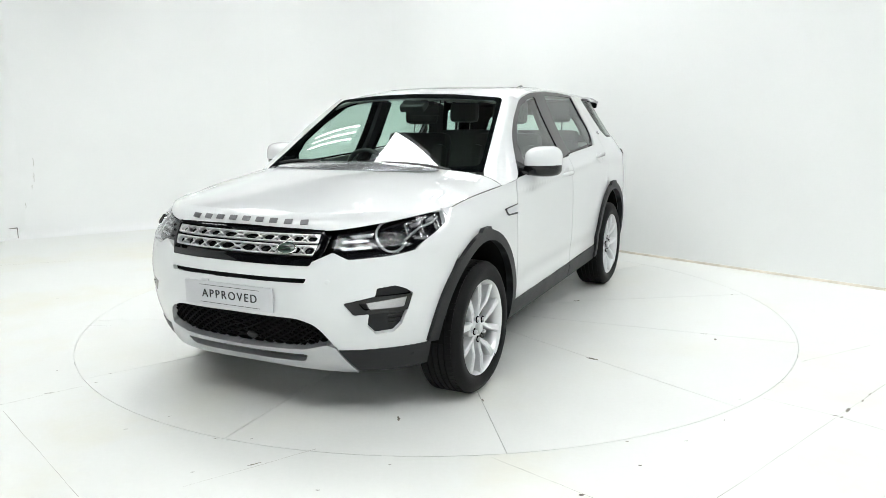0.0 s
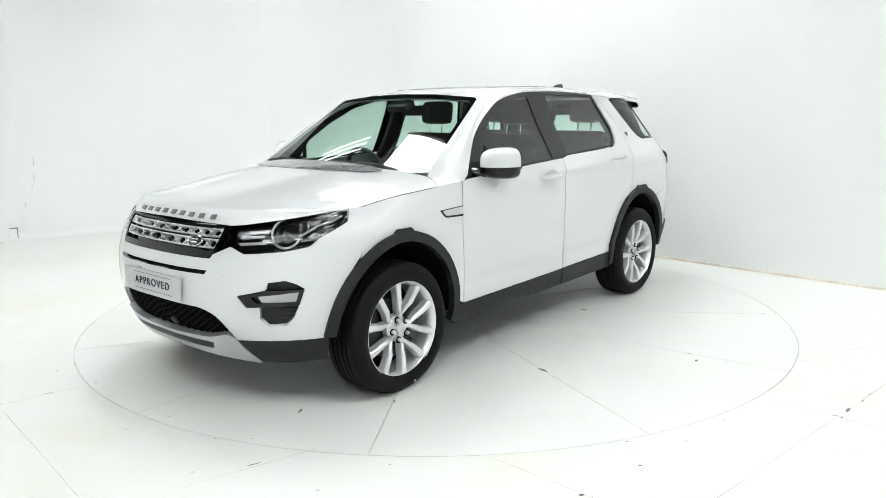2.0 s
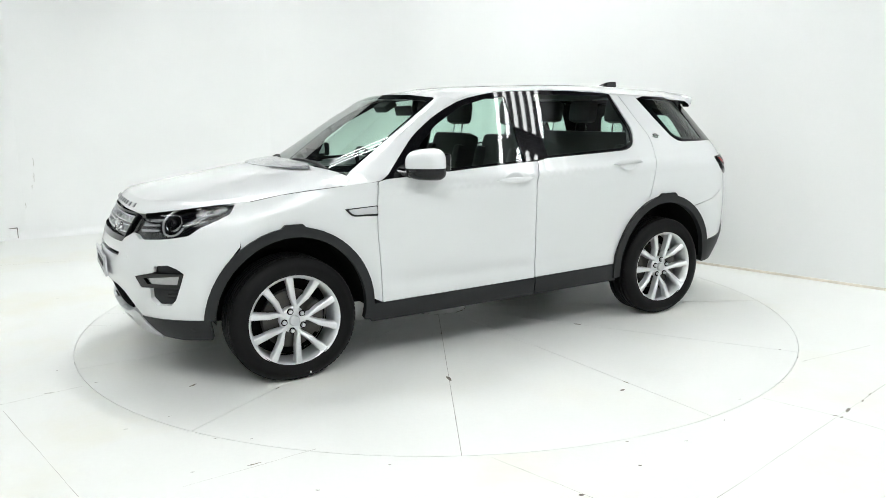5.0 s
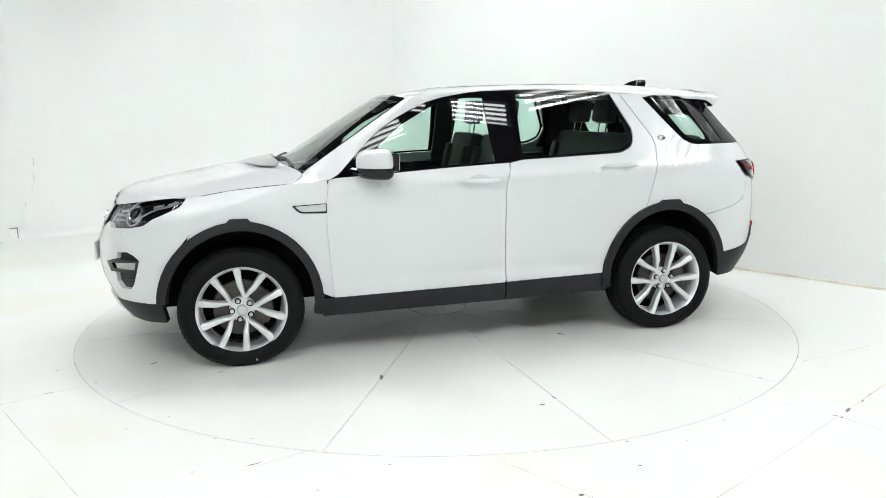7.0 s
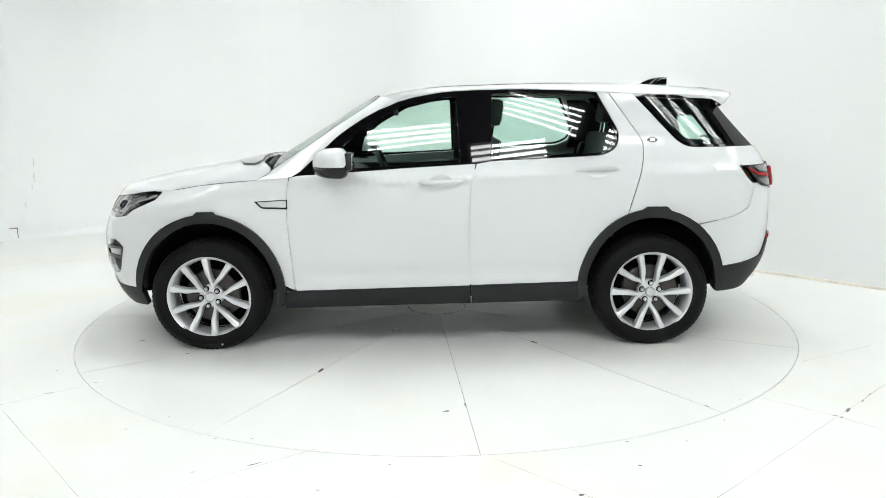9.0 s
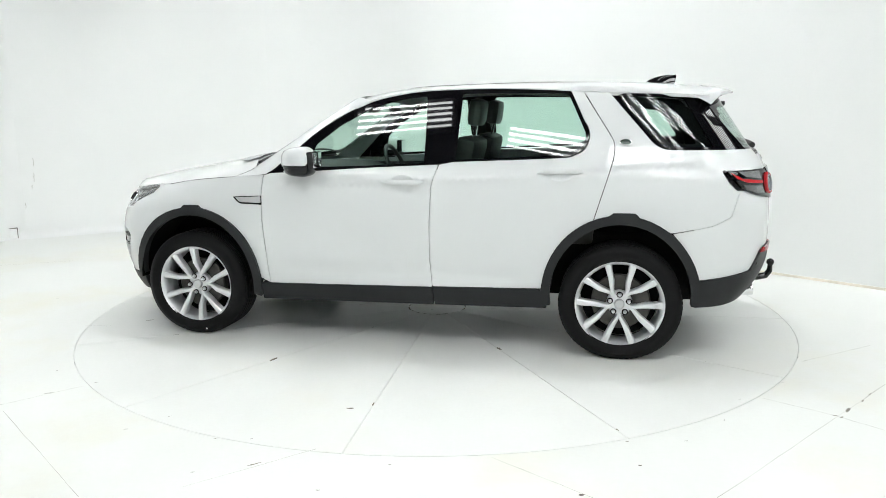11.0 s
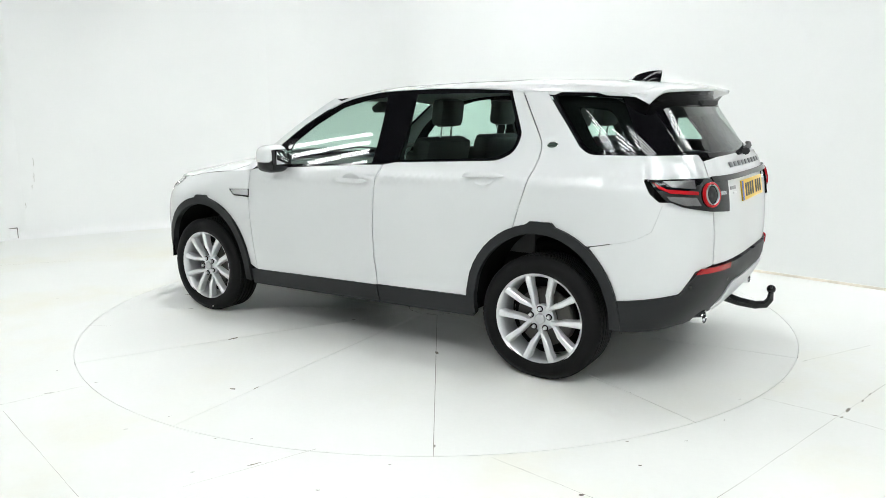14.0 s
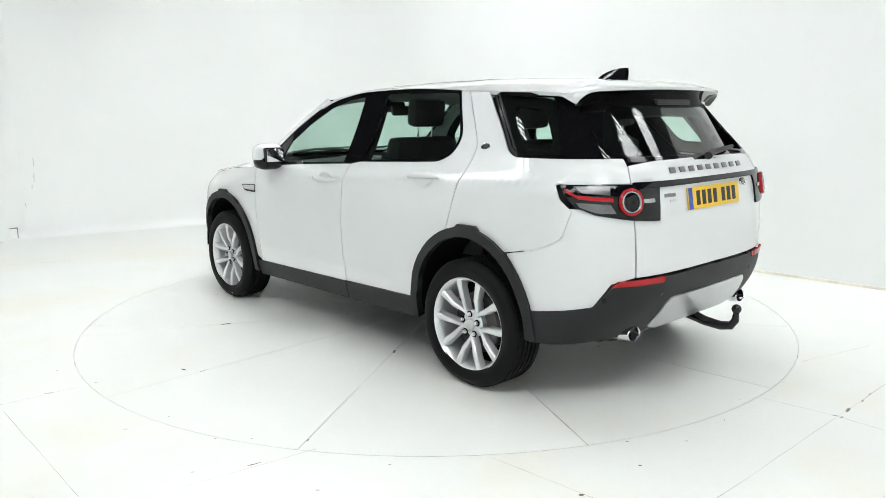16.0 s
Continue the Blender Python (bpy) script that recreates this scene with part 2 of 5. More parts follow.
def build_room():
    # floor with a round opening for the turntable
    bm = bmesh.new()
    n = 96
    inner = [bm.verts.new((TABLE_R * math.cos(2 * math.pi * k / n) * 1.0006, TABLE_R * math.sin(2 * math.pi * k / n) * 1.0006, 0)) for k in range(n)]
    outer = [bm.verts.new((14 * math.cos(2 * math.pi * k / n), 14 * math.sin(2 * math.pi * k / n), 0)) for k in range(n)]
    lip = [bm.verts.new((v.co.x, v.co.y, -0.05)) for v in inner]
    for k in range(n):
        j = (k + 1) % n
        bm.faces.new((inner[k], inner[j], outer[j], outer[k]))
        bm.faces.new((inner[j], inner[k], lip[k], lip[j]))
    tagged(mesh_ob("floor", bm, FLOORM), "white painted studio floor with worn joints", "floor", kind="structure")
    # pit under the turntable
    bm = bmesh.new()
    bmesh.ops.create_circle(bm, cap_ends=True, radius=TABLE_R + 0.1, segments=64, matrix=Matrix.Translation((0, 0, -0.06)))
    tagged(mesh_ob("turntable_pit", bm, MATT), "dark pit below the turntable", "pit", kind="structure")
    # walls: the straight one with a sharp foot, the others swept into the floor
    names = ["wall_east", "wall_north", "wall_west", "wall_south", "wall_side"]
    for i, name in enumerate(names):
        a, b = Vector(ROOM[i]), Vector(ROOM[(i + 1) % len(ROOM)])
        d = (b - a).normalized()
        nrm = Vector((-d.y, d.x))
        if nrm.dot(Vector((0.2, -1.5)) - a) < 0:
            nrm = -nrm
        cove = 0.12 if i == 1 else 0.0
        prof = [(0.0, WALL_TOP)]
        if cove:
            prof += [(0.0, cove)] + [(cove * (1 - math.cos(radians(q))), cove * (1 - math.sin(radians(q)))) for q in range(10, 91, 10)]
        else:
            prof += [(0.0, 2.0), (0.0, 0.0)]
        e0, e1 = (a - d * 0.15), (b + d * 0.15)
        bm = bmesh.new()
        cols = []
        for s in np.linspace(0, 1, 9):
            q = e0.lerp(e1, s)
            cols.append([Vector((q.x + nrm.x * h, q.y + nrm.y * h, z + 0.002)) for h, z in prof])
        loft(bm, cols)
        back = [[Vector((c[0].x - nrm.x * 0.15, c[0].y - nrm.y * 0.15, z)) for z in (WALL_TOP, -0.05)] for c in cols]
        loft(bm, back)
        tagged(mesh_ob(name, bm, WALLM), "plain white studio wall", "wall", kind="structure")
        bm = bmesh.new()
        loft(bm, [[Vector((q.x - nrm.x * 0.16, q.y - nrm.y * 0.16, z)) for z in (WALL_TOP - 0.2, CEIL + 0.1)] for q in (e0, e0.lerp(e1, .5), e1)])
        tagged(mesh_ob(name.replace("wall", "upper_wall"), bm, CEILM), "dark hall wall above the white studio walls", "wall", kind="structure")
    # soft rounded corner between the far walls
    for i, r, nm in ((1, 1.1, "corner_north"), (2, 0.12, "corner_west")):
        p0, p, p1 = Vector(ROOM[i - 1]), Vector(ROOM[i]), Vector(ROOM[i + 1])
        u, v = (p0 - p).normalized(), (p1 - p).normalized()
        bm = bmesh.new()
        cols = []
        for k in range(13):
            t = k / 12
            q = (p + u * r) * (1 - t) ** 2 + (p + (u + v) * 0.02) * 2 * t * (1 - t) + (p + v * r) * t * t
            cols.append([Vector((q.x, q.y, z)) for z in (0.0, WALL_TOP)])
        loft(bm, cols)
        tagged(mesh_ob(nm, bm, WALLM), "rounded white corner between studio walls", "wall", kind="structure")
    bm = bmesh.new()
    box(bm, -8.5, 7.5, -9, 7, CEIL, CEIL + 0.1)
    tagged(mesh_ob("ceiling", bm, CEILM, smooth=0), "dark studio ceiling behind the light banks", "ceiling", kind="structure")
    # yellowed joint at the foot of the straight wall
    a, b = Vector(ROOM[0]), Vector(ROOM[1])
    d = (b - a).normalized()
    nrm = Vector((-d.y, d.x))
    nrm = nrm if nrm.dot(-a) > 0 else -nrm
    bm = bmesh.new()
    prof = [(0.0, 0.02), (0.008, 0.018), (0.012, 0.004), (0.012, 0.0)]
    loft(bm, [[Vector((q.x + nrm.x * h, q.y + nrm.y * h, z + 0.001)) for h, z in prof] for q in (a.lerp(b, s) for s in np.linspace(0, 1, 12))])
    tagged(mesh_ob("skirting_joint", bm, STAIN), "yellowed sealant joint along the wall's foot", "trim", kind="structure")


def light_bank(x, y, rz, tubes=7, length=2.4, gap=0.135, deep=0.20, r=0.024):
    bank = new("light_bank")
    bank.matrix_basis = pose(x, y, CEIL - 0.22, 0, 0, rz)
    tagged(bank, "bank of bright white light tubes, unseen below the ceiling", "ceiling light", "studio light banks")
    bm = bmesh.new()
    w = tubes * gap
    box(bm, -w / 2, w / 2, -length / 2 - 0.04, length / 2 + 0.04, 0.07, 0.11, 0.005)
    # side flaps, added to cut the light off the upper walls
    for s in (-1, 1):
        box(bm, s * w / 2 - 0.006, s * w / 2 + 0.006, -length / 2 - 0.04, length / 2 + 0.04, -deep, 0.072)
        box(bm, -w / 2, w / 2, s * (length / 2 + 0.05) - 0.006, s * (length / 2 + 0.05) + 0.006, -deep, 0.09)
    part("tray", bm, CEILM, bank, smooth=0)
    for s in (-1, 1):
        bm = bmesh.new()
        box(bm, -0.01, 0.01, s * length * 0.35 - 0.01, s * length * 0.35 + 0.01, 0.11, 0.215)
        part("hanger", bm, ALLOY, bank, smooth=0)
    for k in range(tubes):
        bm = bmesh.new()
        lathe(bm, [(0.0, -length / 2), (r, -length / 2), (r, length / 2), (0.0, length / 2)], "y", 10, Matrix.Translation(((k - (tubes - 1) / 2) * gap, 0, 0.035)))
        part("light_tube", bm, TUBE, bank)
    return bank


build_room()
# out of view; the last six are added to brighten the car and floor
BANKS = [(-3.3, 0.4, 0), (1.2, 0.6, 0), (-0.6, 3.1, 35), (0.7, 2.6, 0), (-2.6, -5.6, 90), (0.2, -5.8, 90), (2.9, -5.4, 90), (-1.5, -4.9, 90), (1.5, -4.9, 90), (-3.9, -3.7, 90), (4.2, -3.4, 90), (3.7, -0.3, 45), (4.7, -1.7, 45)]
for bx, by, br in BANKS:
    light_bank(bx, by, br)
# narrower banks of four tubes in front of the turntable, and one long one by the west wall
for bx, by, br, bn, bl, bg in ((-0.25, -3.43, 84, 4, 1.0, 0.070), (0.95, -3.25, 84, 4, 0.9, 0.060), (1.40, -3.78, 111, 5, 0.95, 0.095), (2.45, -3.25, 111, 5, 0.7, 0.075),
                               (-2.1, -3.3, 70, 5, 1.2, 0.09), (-5.35, -0.35, 49, 4, 1.5, 0.085), (-2.85, 3.1, 43, 3, 1.7, 0.110)):
    light_bank(bx, by, br, bn, bl, bg, 0.0, 0.014)
light_bank(-1.33, 0.63, 37.2, 21, 1.55, 0.050)   # the close-set bank over the middle

# ---- turntable: twelve painted sectors round a hub plate ----
turntable = new("turntable")
tagged(turntable, "white painted revolving floor disc with radial joints", "turntable")
for k in range(12):
    bm = bmesh.new()
    a0, a1, r0 = radians(3.6 + 30 * k), radians(33.6 + 30 * k), 0.214
    g = 0.0016
    lo, hi = [], []
    m = 10
    for i in range(m + 1):
        a = a0 + (a1 - a0) * i / m
        s = (1 - 2 * i / m)
        hi.append(((TABLE_R - 0.002) * math.cos(a) - s * g * math.sin(a), (TABLE_R - 0.002) * math.sin(a) + s * g * math.cos(a)))
        lo.append((r0 * math.cos(a) - s * g * math.sin(a), r0 * math.sin(a) + s * g * math.cos(a)))
    va = [bm.verts.new((x, y, 0)) for x, y in lo]
    vb = [bm.verts.new((x, y, 0)) for x, y in hi]
    fs = [bm.faces.new((va[i], va[i + 1], vb[i + 1], vb[i])) for i in range(m)]
    ext = bmesh.ops.extrude_face_region(bm, geom=fs)
    bmesh.ops.translate(bm, vec=(0, 0, -0.02), verts=[v for v in ext["geom"] if isinstance(v, bmesh.types.BMVert)])
    part("floor_panel", bm, DISCF, turntable, smooth=0)
bm = bmesh.new()
lathe(bm, [(0.0, 0.0), (0.2075, 0.0), (0.2095, -0.002), (0.2095, -0.02)], "z", 48)
part("hub_plate", bm, DISCF, turntable, "round centre plate with a dark joint")
bm = bmesh.new()
lathe(bm, [(0.0, -0.006), (TABLE_R - 0.01, -0.006), (TABLE_R - 0.01, -0.04)], "z", 64)
part("base_disc", bm, WORN, turntable, "grey base showing in the joints")


# ---- the car's shape ----
def XF(z):
    return sm(z, [.22, .30, .40, .50, .60, .68, .74, .80, .86, .92, .97, 1.05], [2.06, 2.13, 2.18, 2.215, 2.225, 2.22, 2.205, 2.18, 2.15, 2.11, 2.04, 1.9])


def XR(z):
    return sm(z, [.28, .36, .45, .55, .66, .80, .95, 1.05, 1.12, 1.2, 1.25, 1.6], [-2.05, -2.12, -2.19, -2.235, -2.25, -2.255, -2.245, -2.23, -2.21, -2.17, -2.12, -1.76])


def WZ(z):
    return sm(z, [.22, .28, .40, .60, .90, 1.0, 1.07, 1.12, 1.25, 1.55, 1.7], [.86, .885, .908, .922, .922, .915, .905, .875, .795, .655, .58], 0.02)


FX0, FN, RX0, RN = 1.45, 2.5, -1.6, 3.5


def wing_line(x):
    return sm(x, [0.83, 1.04, 1.40, 1.56, 1.8, 2.1], [1.063, 1.048, 1.014, 0.988, 0.955, 0.93])


def half_width(x, z):
    w = WZ(z)
    if x > 0.7:
        t = min(1, max(0, (z - wing_line(x) + 0.14) / 0.14)) * min(1, (x - 0.7) / 0.8)
        w -= 0.07 * t * t
    if -1.95 < x < 0.9:
        f = min(1, (x + 1.95) / 0.25, (0.9 - x) / 0.2)
        w += 0.006 * f * math.exp(-((z - 1.035 + 0.048 * x) / 0.018) ** 2) - 0.008 * math.exp(-((z - 0.47) / 0.05) ** 2) * f
    if x > FX0:
        w *= max(0, 1 - ((x - FX0) / (XF(z) - FX0)) ** FN) ** (1 / FN)
    if x < RX0:
        w *= max(0, 1 - ((x - RX0) / (XR(z) - RX0)) ** RN) ** (1 / RN)
    return w


side = with_normal(lambda x, z: Vector((x, half_width(x, z), z)), 0.004, 0.004, lambda p: Vector((0, 1, 0)))


def front_place(ph, z):
    a = radians(ph)
    s, k = math.sin(a), max(0, math.cos(a))
    w = WZ(z)
    x = FX0 + (XF(z) - FX0) * k ** (2 / FN)
    if x > 0.7:
        t = min(1, max(0, (z - wing_line(x) + 0.14) / 0.14)) * min(1, (x - 0.7) / 0.8)
        w -= 0.07 * t * t
    return Vector((x, w * math.copysign(abs(s) ** (2 / FN), s), z))


def rear_place(ph, z):
    a = radians(ph)
    s, k = math.sin(a), max(0, math.cos(a))
    return Vector((RX0 + (XR(z) - RX0) * k ** (2 / RN), WZ(z) * math.copysign(abs(s) ** (2 / RN), s), z))


front = with_normal(front_place, 0.4, 0.004, lambda p: Vector((p.x - 1.2, p.y, 0)).normalized())
rear = with_normal(rear_place, 0.4, 0.004, lambda p: Vector((p.x + 1.2, p.y, 0)).normalized())
DEG = 70.0   # degrees round the nose or tail in a metre, about


def bonnet_edge(x):
    x = x if x < 1.45 else 1.56 - 0.11 * math.exp(-(x - 1.45) / 0.11)
    return half_width(x, wing_line(x)) - 0.006


def bonnet_z(x, y):
    zc = sm(x, [0.8, 1.165, 1.678, 1.883, 2.04, 2.09, 2.16, 2.25], [1.19, 1.147, 1.068, 1.029, 0.990, 0.972, 0.935, 0.87], 0.05)
    return zc - (zc - wing_line(x) - 0.002) * (abs(y) / bonnet_edge(x)) ** 2.4


bonnet_top = with_normal(lambda x, y: Vector((x, y, bonnet_z(x, y))), 0.004, 0.004, lambda p: Vector((0, 0, 1)))


def rail_z(x):
    return sm(x, [-2.03, -1.726, -1.274, -0.861, -0.358, 0.0, 0.213, 0.424, 0.563], [1.50, 1.531, 1.548, 1.575, 1.581, 1.558, 1.513, 1.403, 1.308])


def rail_y(x):
    return WZ(rail_z(x))


def roof_z(x, y):
    zc = sm(x, [-2.2, -1.984, -1.608, -0.989, -0.417, 0.072, 0.337, 0.40], [1.55, 1.582, 1.617, 1.638, 1.628, 1.602, 1.552, 1.53], 0.06)
    e = rail_z(x)
    t = min(1.0, abs(y) / (rail_y(x) + 0.002))
    return zc - (zc - e - 0.004) * t ** 3.2


roof_top = with_normal(lambda x, y: Vector((x, y, roof_z(x, y))), 0.004, 0.004, lambda p: Vector((0, 0, 1)))


def screen_x(y, z):
    return float(np.interp(z, [1.10, 1.56, 1.7], [1.13, 0.375, 0.145])) - 0.26 * y * y


screen = with_normal(lambda y, z: Vector((screen_x(y, z), y, z)), 0.004, 0.004, lambda p: Vector((1, 0, 0.5)))


def backlight_x(y, z):
    return float(np.interp(z, [1.18, 1.50, 1.6], [-2.19, -1.97, -1.90])) + 0.20 * abs(y / 0.62) ** 3


backlight = with_normal(lambda y, z: Vector((backlight_x(y, z), y, z)), 0.004, 0.004, lambda p: Vector((-1, 0, 0.3)))

car = new("car")
tagged(car, "white five-door family off-road car with black wheel arch trims", "car")


def both(ob):
    return ob, twin(ob)


def skin(name, outline, lift=side, mat=None, r=0.01, mirror=True, label="", parent=None, sx=1.0, **kw):
    ob = part(name, panel(rounded(outline, r, 0.04, sx), lift, sx=sx, **kw), mat or PAINT, parent or car, label, 40)
    return both(ob) if mirror else (ob,)


# side panels
FA = dict(cx=1.365, cz=0.36, rx=0.465, rz=0.487)
RA = dict(cx=-1.365, cz=0.37, rx=0.455, rz=0.485)
skin("front_wing", [(1.64, 0.99), (1.56, 0.985), (1.40, 1.014), (1.04, 1.048), (0.856, 1.060), (0.873, 0.92), (0.872, 0.77), (0.842, 0.364)] + [p for p in arc(a0=176, a1=53, **FA)] + [(1.64, 0.765)], r=0, step=0.03)
skin("front_door", [(0.848, 1.060), (0.80, 1.072), (0.555, 1.085), (0.145, 1.111), (-0.20, 1.128), (-0.276, 1.131), (-0.240, 0.999), (-0.228, 0.757), (-0.230, 0.55), (-0.241, 0.383), (0.836, 0.362), (0.866, 0.769), (0.866, 0.92)], r=0.006, step=0.03)
skin("rear_door", [(-0.284, 1.131), (-0.368, 1.147), (-0.9, 1.168), (-1.06, 1.176, 0.03), (-1.15, 1.215, 0.06), (-1.18, 1.313, 0.05), (-1.055, 1.555), (-1.122, 1.553), (-1.314, 1.262, 0.05), (-1.309, 1.175, 0.04), (-1.204, 0.82)] + arc(a0=68, a1=4, n=10, **RA) + [(-0.908, 0.402), (-0.249, 0.386), (-0.238, 0.55), (-0.235, 0.757), (-0.246, 0.999)], r=0.004, step=0.03)
skin("rear_quarter", [(-1.130, 1.553), (-1.274, 1.549), (-1.535, 1.25, 0.05), (-1.60, 1.219, 0.05), (-2.03, 1.222), (-2.07, 1.188), (-1.90, 1.108), (-1.94, 1.04), (-1.998, 0.988), (-1.962, 0.859, 0.03), (-1.861, 0.808), (-1.779, 0.788), (-1.72, 0.7745), (-1.64, 0.759)] + arc(a0=125, a1=70, n=8, **RA) + [(-1.209, 0.82), (-1.314, 1.175, 0.04), (-1.319, 1.262, 0.05)], r=0.006, step=0.03)
skin("sill", [(0.900, 0.359), (-0.240, 0.383), (-0.246, 0.268), (0.905, 0.250)], mat=CLAD, off=0.006, r=0.006, thick=0.05, label="dark grey sill cladding")
skin("sill", [(-0.248, 0.383), (-0.905, 0.399), (-0.945, 0.281), (-0.254, 0.268)], mat=CLAD, off=0.006, r=0.006, thick=0.05, label="dark grey sill cladding")


def arch_trim(name, A, w, a0, a1, tab):
    out = arc(a0=a0, a1=a1, n=26, **A)
    res = []
    for x, z in out:
        res.append((x, z))
    k = [i for i, q in enumerate(res) if tab[0] <= q[0] <= tab[1]]
    res = res[:k[0]] + [(tab[1] + 0.012, res[k[0]][1] + 0.001), (tab[1] - 0.004, tab[2]), (tab[0] + 0.004, tab[2]), (tab[0] - 0.012, res[k[-1]][1] + 0.001)] + res[k[-1] + 1:]
    inn = arc(A["cx"], A["cz"], A["rx"] - w, A["rz"] - w, a1, a0, n=26)
    skin(name, res + inn, mat=CLAD, off=0.022, r=0.0, thick=0.04, step=0.035, label="dark grey plastic wheel arch trim")


arch_trim("wheel_arch_trim", FA, 0.052, 3, 190, (1.309, 1.413, 0.862))
arch_trim("wheel_arch_trim", RA, 0.052, -8, 184, (-1.445, -1.315, 0.868))
# arch liners
for A in (FA, RA):
    bm = bmesh.new()
    cs = []
    for y in (0.50, 0.70, 0.90):
        cs.append([Vector((x, y, z)) for x, z in arc(A["cx"], A["cz"], A["rx"] - 0.045, A["rz"] - 0.045, 0, 180, 24)])
    loft(bm, cs)
    both(part("arch_liner", bm, MATT, car))

# nose
skin("front_bumper", [(-20, .772), (20, .772), (22.4, .79), (28, .826), (33.4, .795), (49, .809), (58.4, .828), (62.2, .864), (67, .888), (74.6, .93), (76, .982), (79, .985), (79.4, .768), (75.9, .70), (70.7, .60), (67, .50), (66.2, .378), (45, .374), (29, .366), (27.5, .41), (23.5, .496, 0.04), (17.6, .526, 0.03), (0, .532),
      (-17.6, .526, 0.03), (-23.5, .496, 0.04), (-27.5, .41), (-29, .366), (-45, .374), (-66.2, .378), (-67, .50), (-70.7, .60), (-75.9, .70), (-79.4, .768), (-79, .985), (-76, .982), (-74.6, .93), (-67, .888), (-62.2, .864), (-58.4, .828), (-49, .809), (-33.4, .795), (-28, .826), (-22.4, .79)],
     front, r=0.008, mirror=False, sx=DEG, step=0.04, thick=0.03,
     holes=[rounded([(-20.8, .712), (20.8, .712), (20.2, .692), (-20.2, .692)], 0.006, 0.04, DEG),
            rounded([(32.8, .602), (43.8, .632), (44.3, .667), (50.9, .676), (55.1, .658), (58.2, .632), (56.0, .555), (53.3, .49), (50.2, .457), (43.2, .45), (40.7, .49), (41.5, .549), (36, .544)], 0.008, 0.04, DEG),
            rounded([(-32.8, .602), (-43.8, .632), (-44.3, .667), (-50.9, .676), (-55.1, .658), (-58.2, .632), (-56.0, .555), (-53.3, .49), (-50.2, .457), (-43.2, .45), (-40.7, .49), (-41.5, .549), (-36, .544)], 0.008, 0.04, DEG)])
skin("bumper_slot", [(-21.5, .716), (21.5, .716), (21, .688), (-21, .688)], front, MATT, off=-0.022, mirror=False, sx=DEG, r=0)
skin("lower_valance", [(28.5, .368), (45, .373), (65.6, .377), (64.0, .262), (48, .25), (33.1, .250)], front, CLAD, off=0.004, sx=DEG, r=0.006, thick=0.03, label="dark grey lower bumper corner")
skin("skid_plate", [(-26, .402), (-18, .372), (0, .362), (18, .372), (26, .402), (28.7, .387), (31, .33), (35, .246), (22, .255), (0, .270), (-22, .255), (-35, .246), (-31, .33), (-28.7, .387)], front, SILVER, off=0.012, mirror=False, sx=DEG, r=0.006, thick=0.06, label="satin silver skid plate",
     holes=[rounded([(-19, .345), (19, .345), (17.5, .305), (-17.5, .305)], 0.012, 0.04, DEG)])
skin("skid_slot", [(-20, .35), (20, .35), (19, .30), (-19, .30)], front, MATT, off=-0.02, mirror=False, sx=DEG, r=0)
skin("lower_grille_back", [(-27, .53), (27, .53), (31, .38), (0, .34), (-31, .38)], front, MATT, off=-0.05, mirror=False, sx=DEG, r=0)
skin("grille_back", [(-27, .915), (27, .915), (22, .765), (-22, .765)], front, GLOSS, off=-0.035, mirror=False, sx=DEG, r=0, label="gloss black grille surround")
bumpy = [(29.3, .914), (38, .928), (46.6, .942), (62, .966), (76.2, .986), (74.6, .932), (67.1, .89), (62.2, .866), (58.4, .83), (49.1, .811), (33.4, .797), (27.3, .826)]
skin("headlight", bumpy, front, GLOSS, off=-0.03, sx=DEG, r=0.004, thick=0.03)
skin("headlight_cover", bumpy, front, LENS, off=-0.003, sx=DEG, r=0.004, thick=0.0)

# bonnet, with a rounded lip down to the grille and headlights
def lip_top(ph):
    return float(np.interp(abs(ph), [0, 20, 25, 29.3, 46.6, 62, 76.2], [0.928, 0.922, 0.917, 0.919, 0.946, 0.970, 0.986]))


def lip_curve(ph):
    p, n = front(ph, lip_top(ph))
    q = p - Vector((n.x, n.y, 0)).normalized() * 0.055
    f = min(1.0, (76.2 - abs(ph)) / 16)
    q = p.lerp(q, f)
    q.z = bonnet_z(q.x, q.y) if f > 0 else p.z + 0.002
    return [p, p.lerp(q, 0.25) + Vector((n.x, n.y, 0.35)) * 0.010 * f, p.lerp(q, 0.6) + Vector((n.x * .7, n.y * .7, 0.5)) * 0.012 * f, q]


LIP = [lip_curve(ph) for ph in np.linspace(76.2, -76.2, 49)]
bm = bmesh.new()
loft(bm, LIP)
nose_edge = [(c[3].x, c[3].y) for c in LIP[1:-1]]
flank = [(x, bonnet_edge(x)) for x in (1.56, 1.48, 1.40, 1.28, 1.16, 1.10, 1.045)]
skin("bonnet", list(reversed(nose_edge)) + flank + [(1.022, .858), (0.992, .805), (0.987, .765), (1.0, .70), (1.08, .5), (1.12, .25), (1.13, 0), (1.12, -.25), (1.08, -.5), (1.0, -.70), (0.987, -.765), (0.992, -.805), (1.022, -.858)] + [(x, -y) for x, y in reversed(flank)], bonnet_top, mirror=False, r=0, thick=0.012)
part("bonnet_lip", bm, PAINT, car, "", 60)
bm = bmesh.new()
tube(bm, [Vector((x, bonnet_edge(x) + 0.003, wing_line(x) - 0.0005)) for x in np.linspace(1.56, 1.05, 24)] + [Vector((x, y, bonnet_z(x, y) + 0.0005)) for x, y in ((1.022, .858), (0.992, .805), (0.987, .765))], 0.0016, 6)
both(part("bonnet_seam", bm, MATT, car))
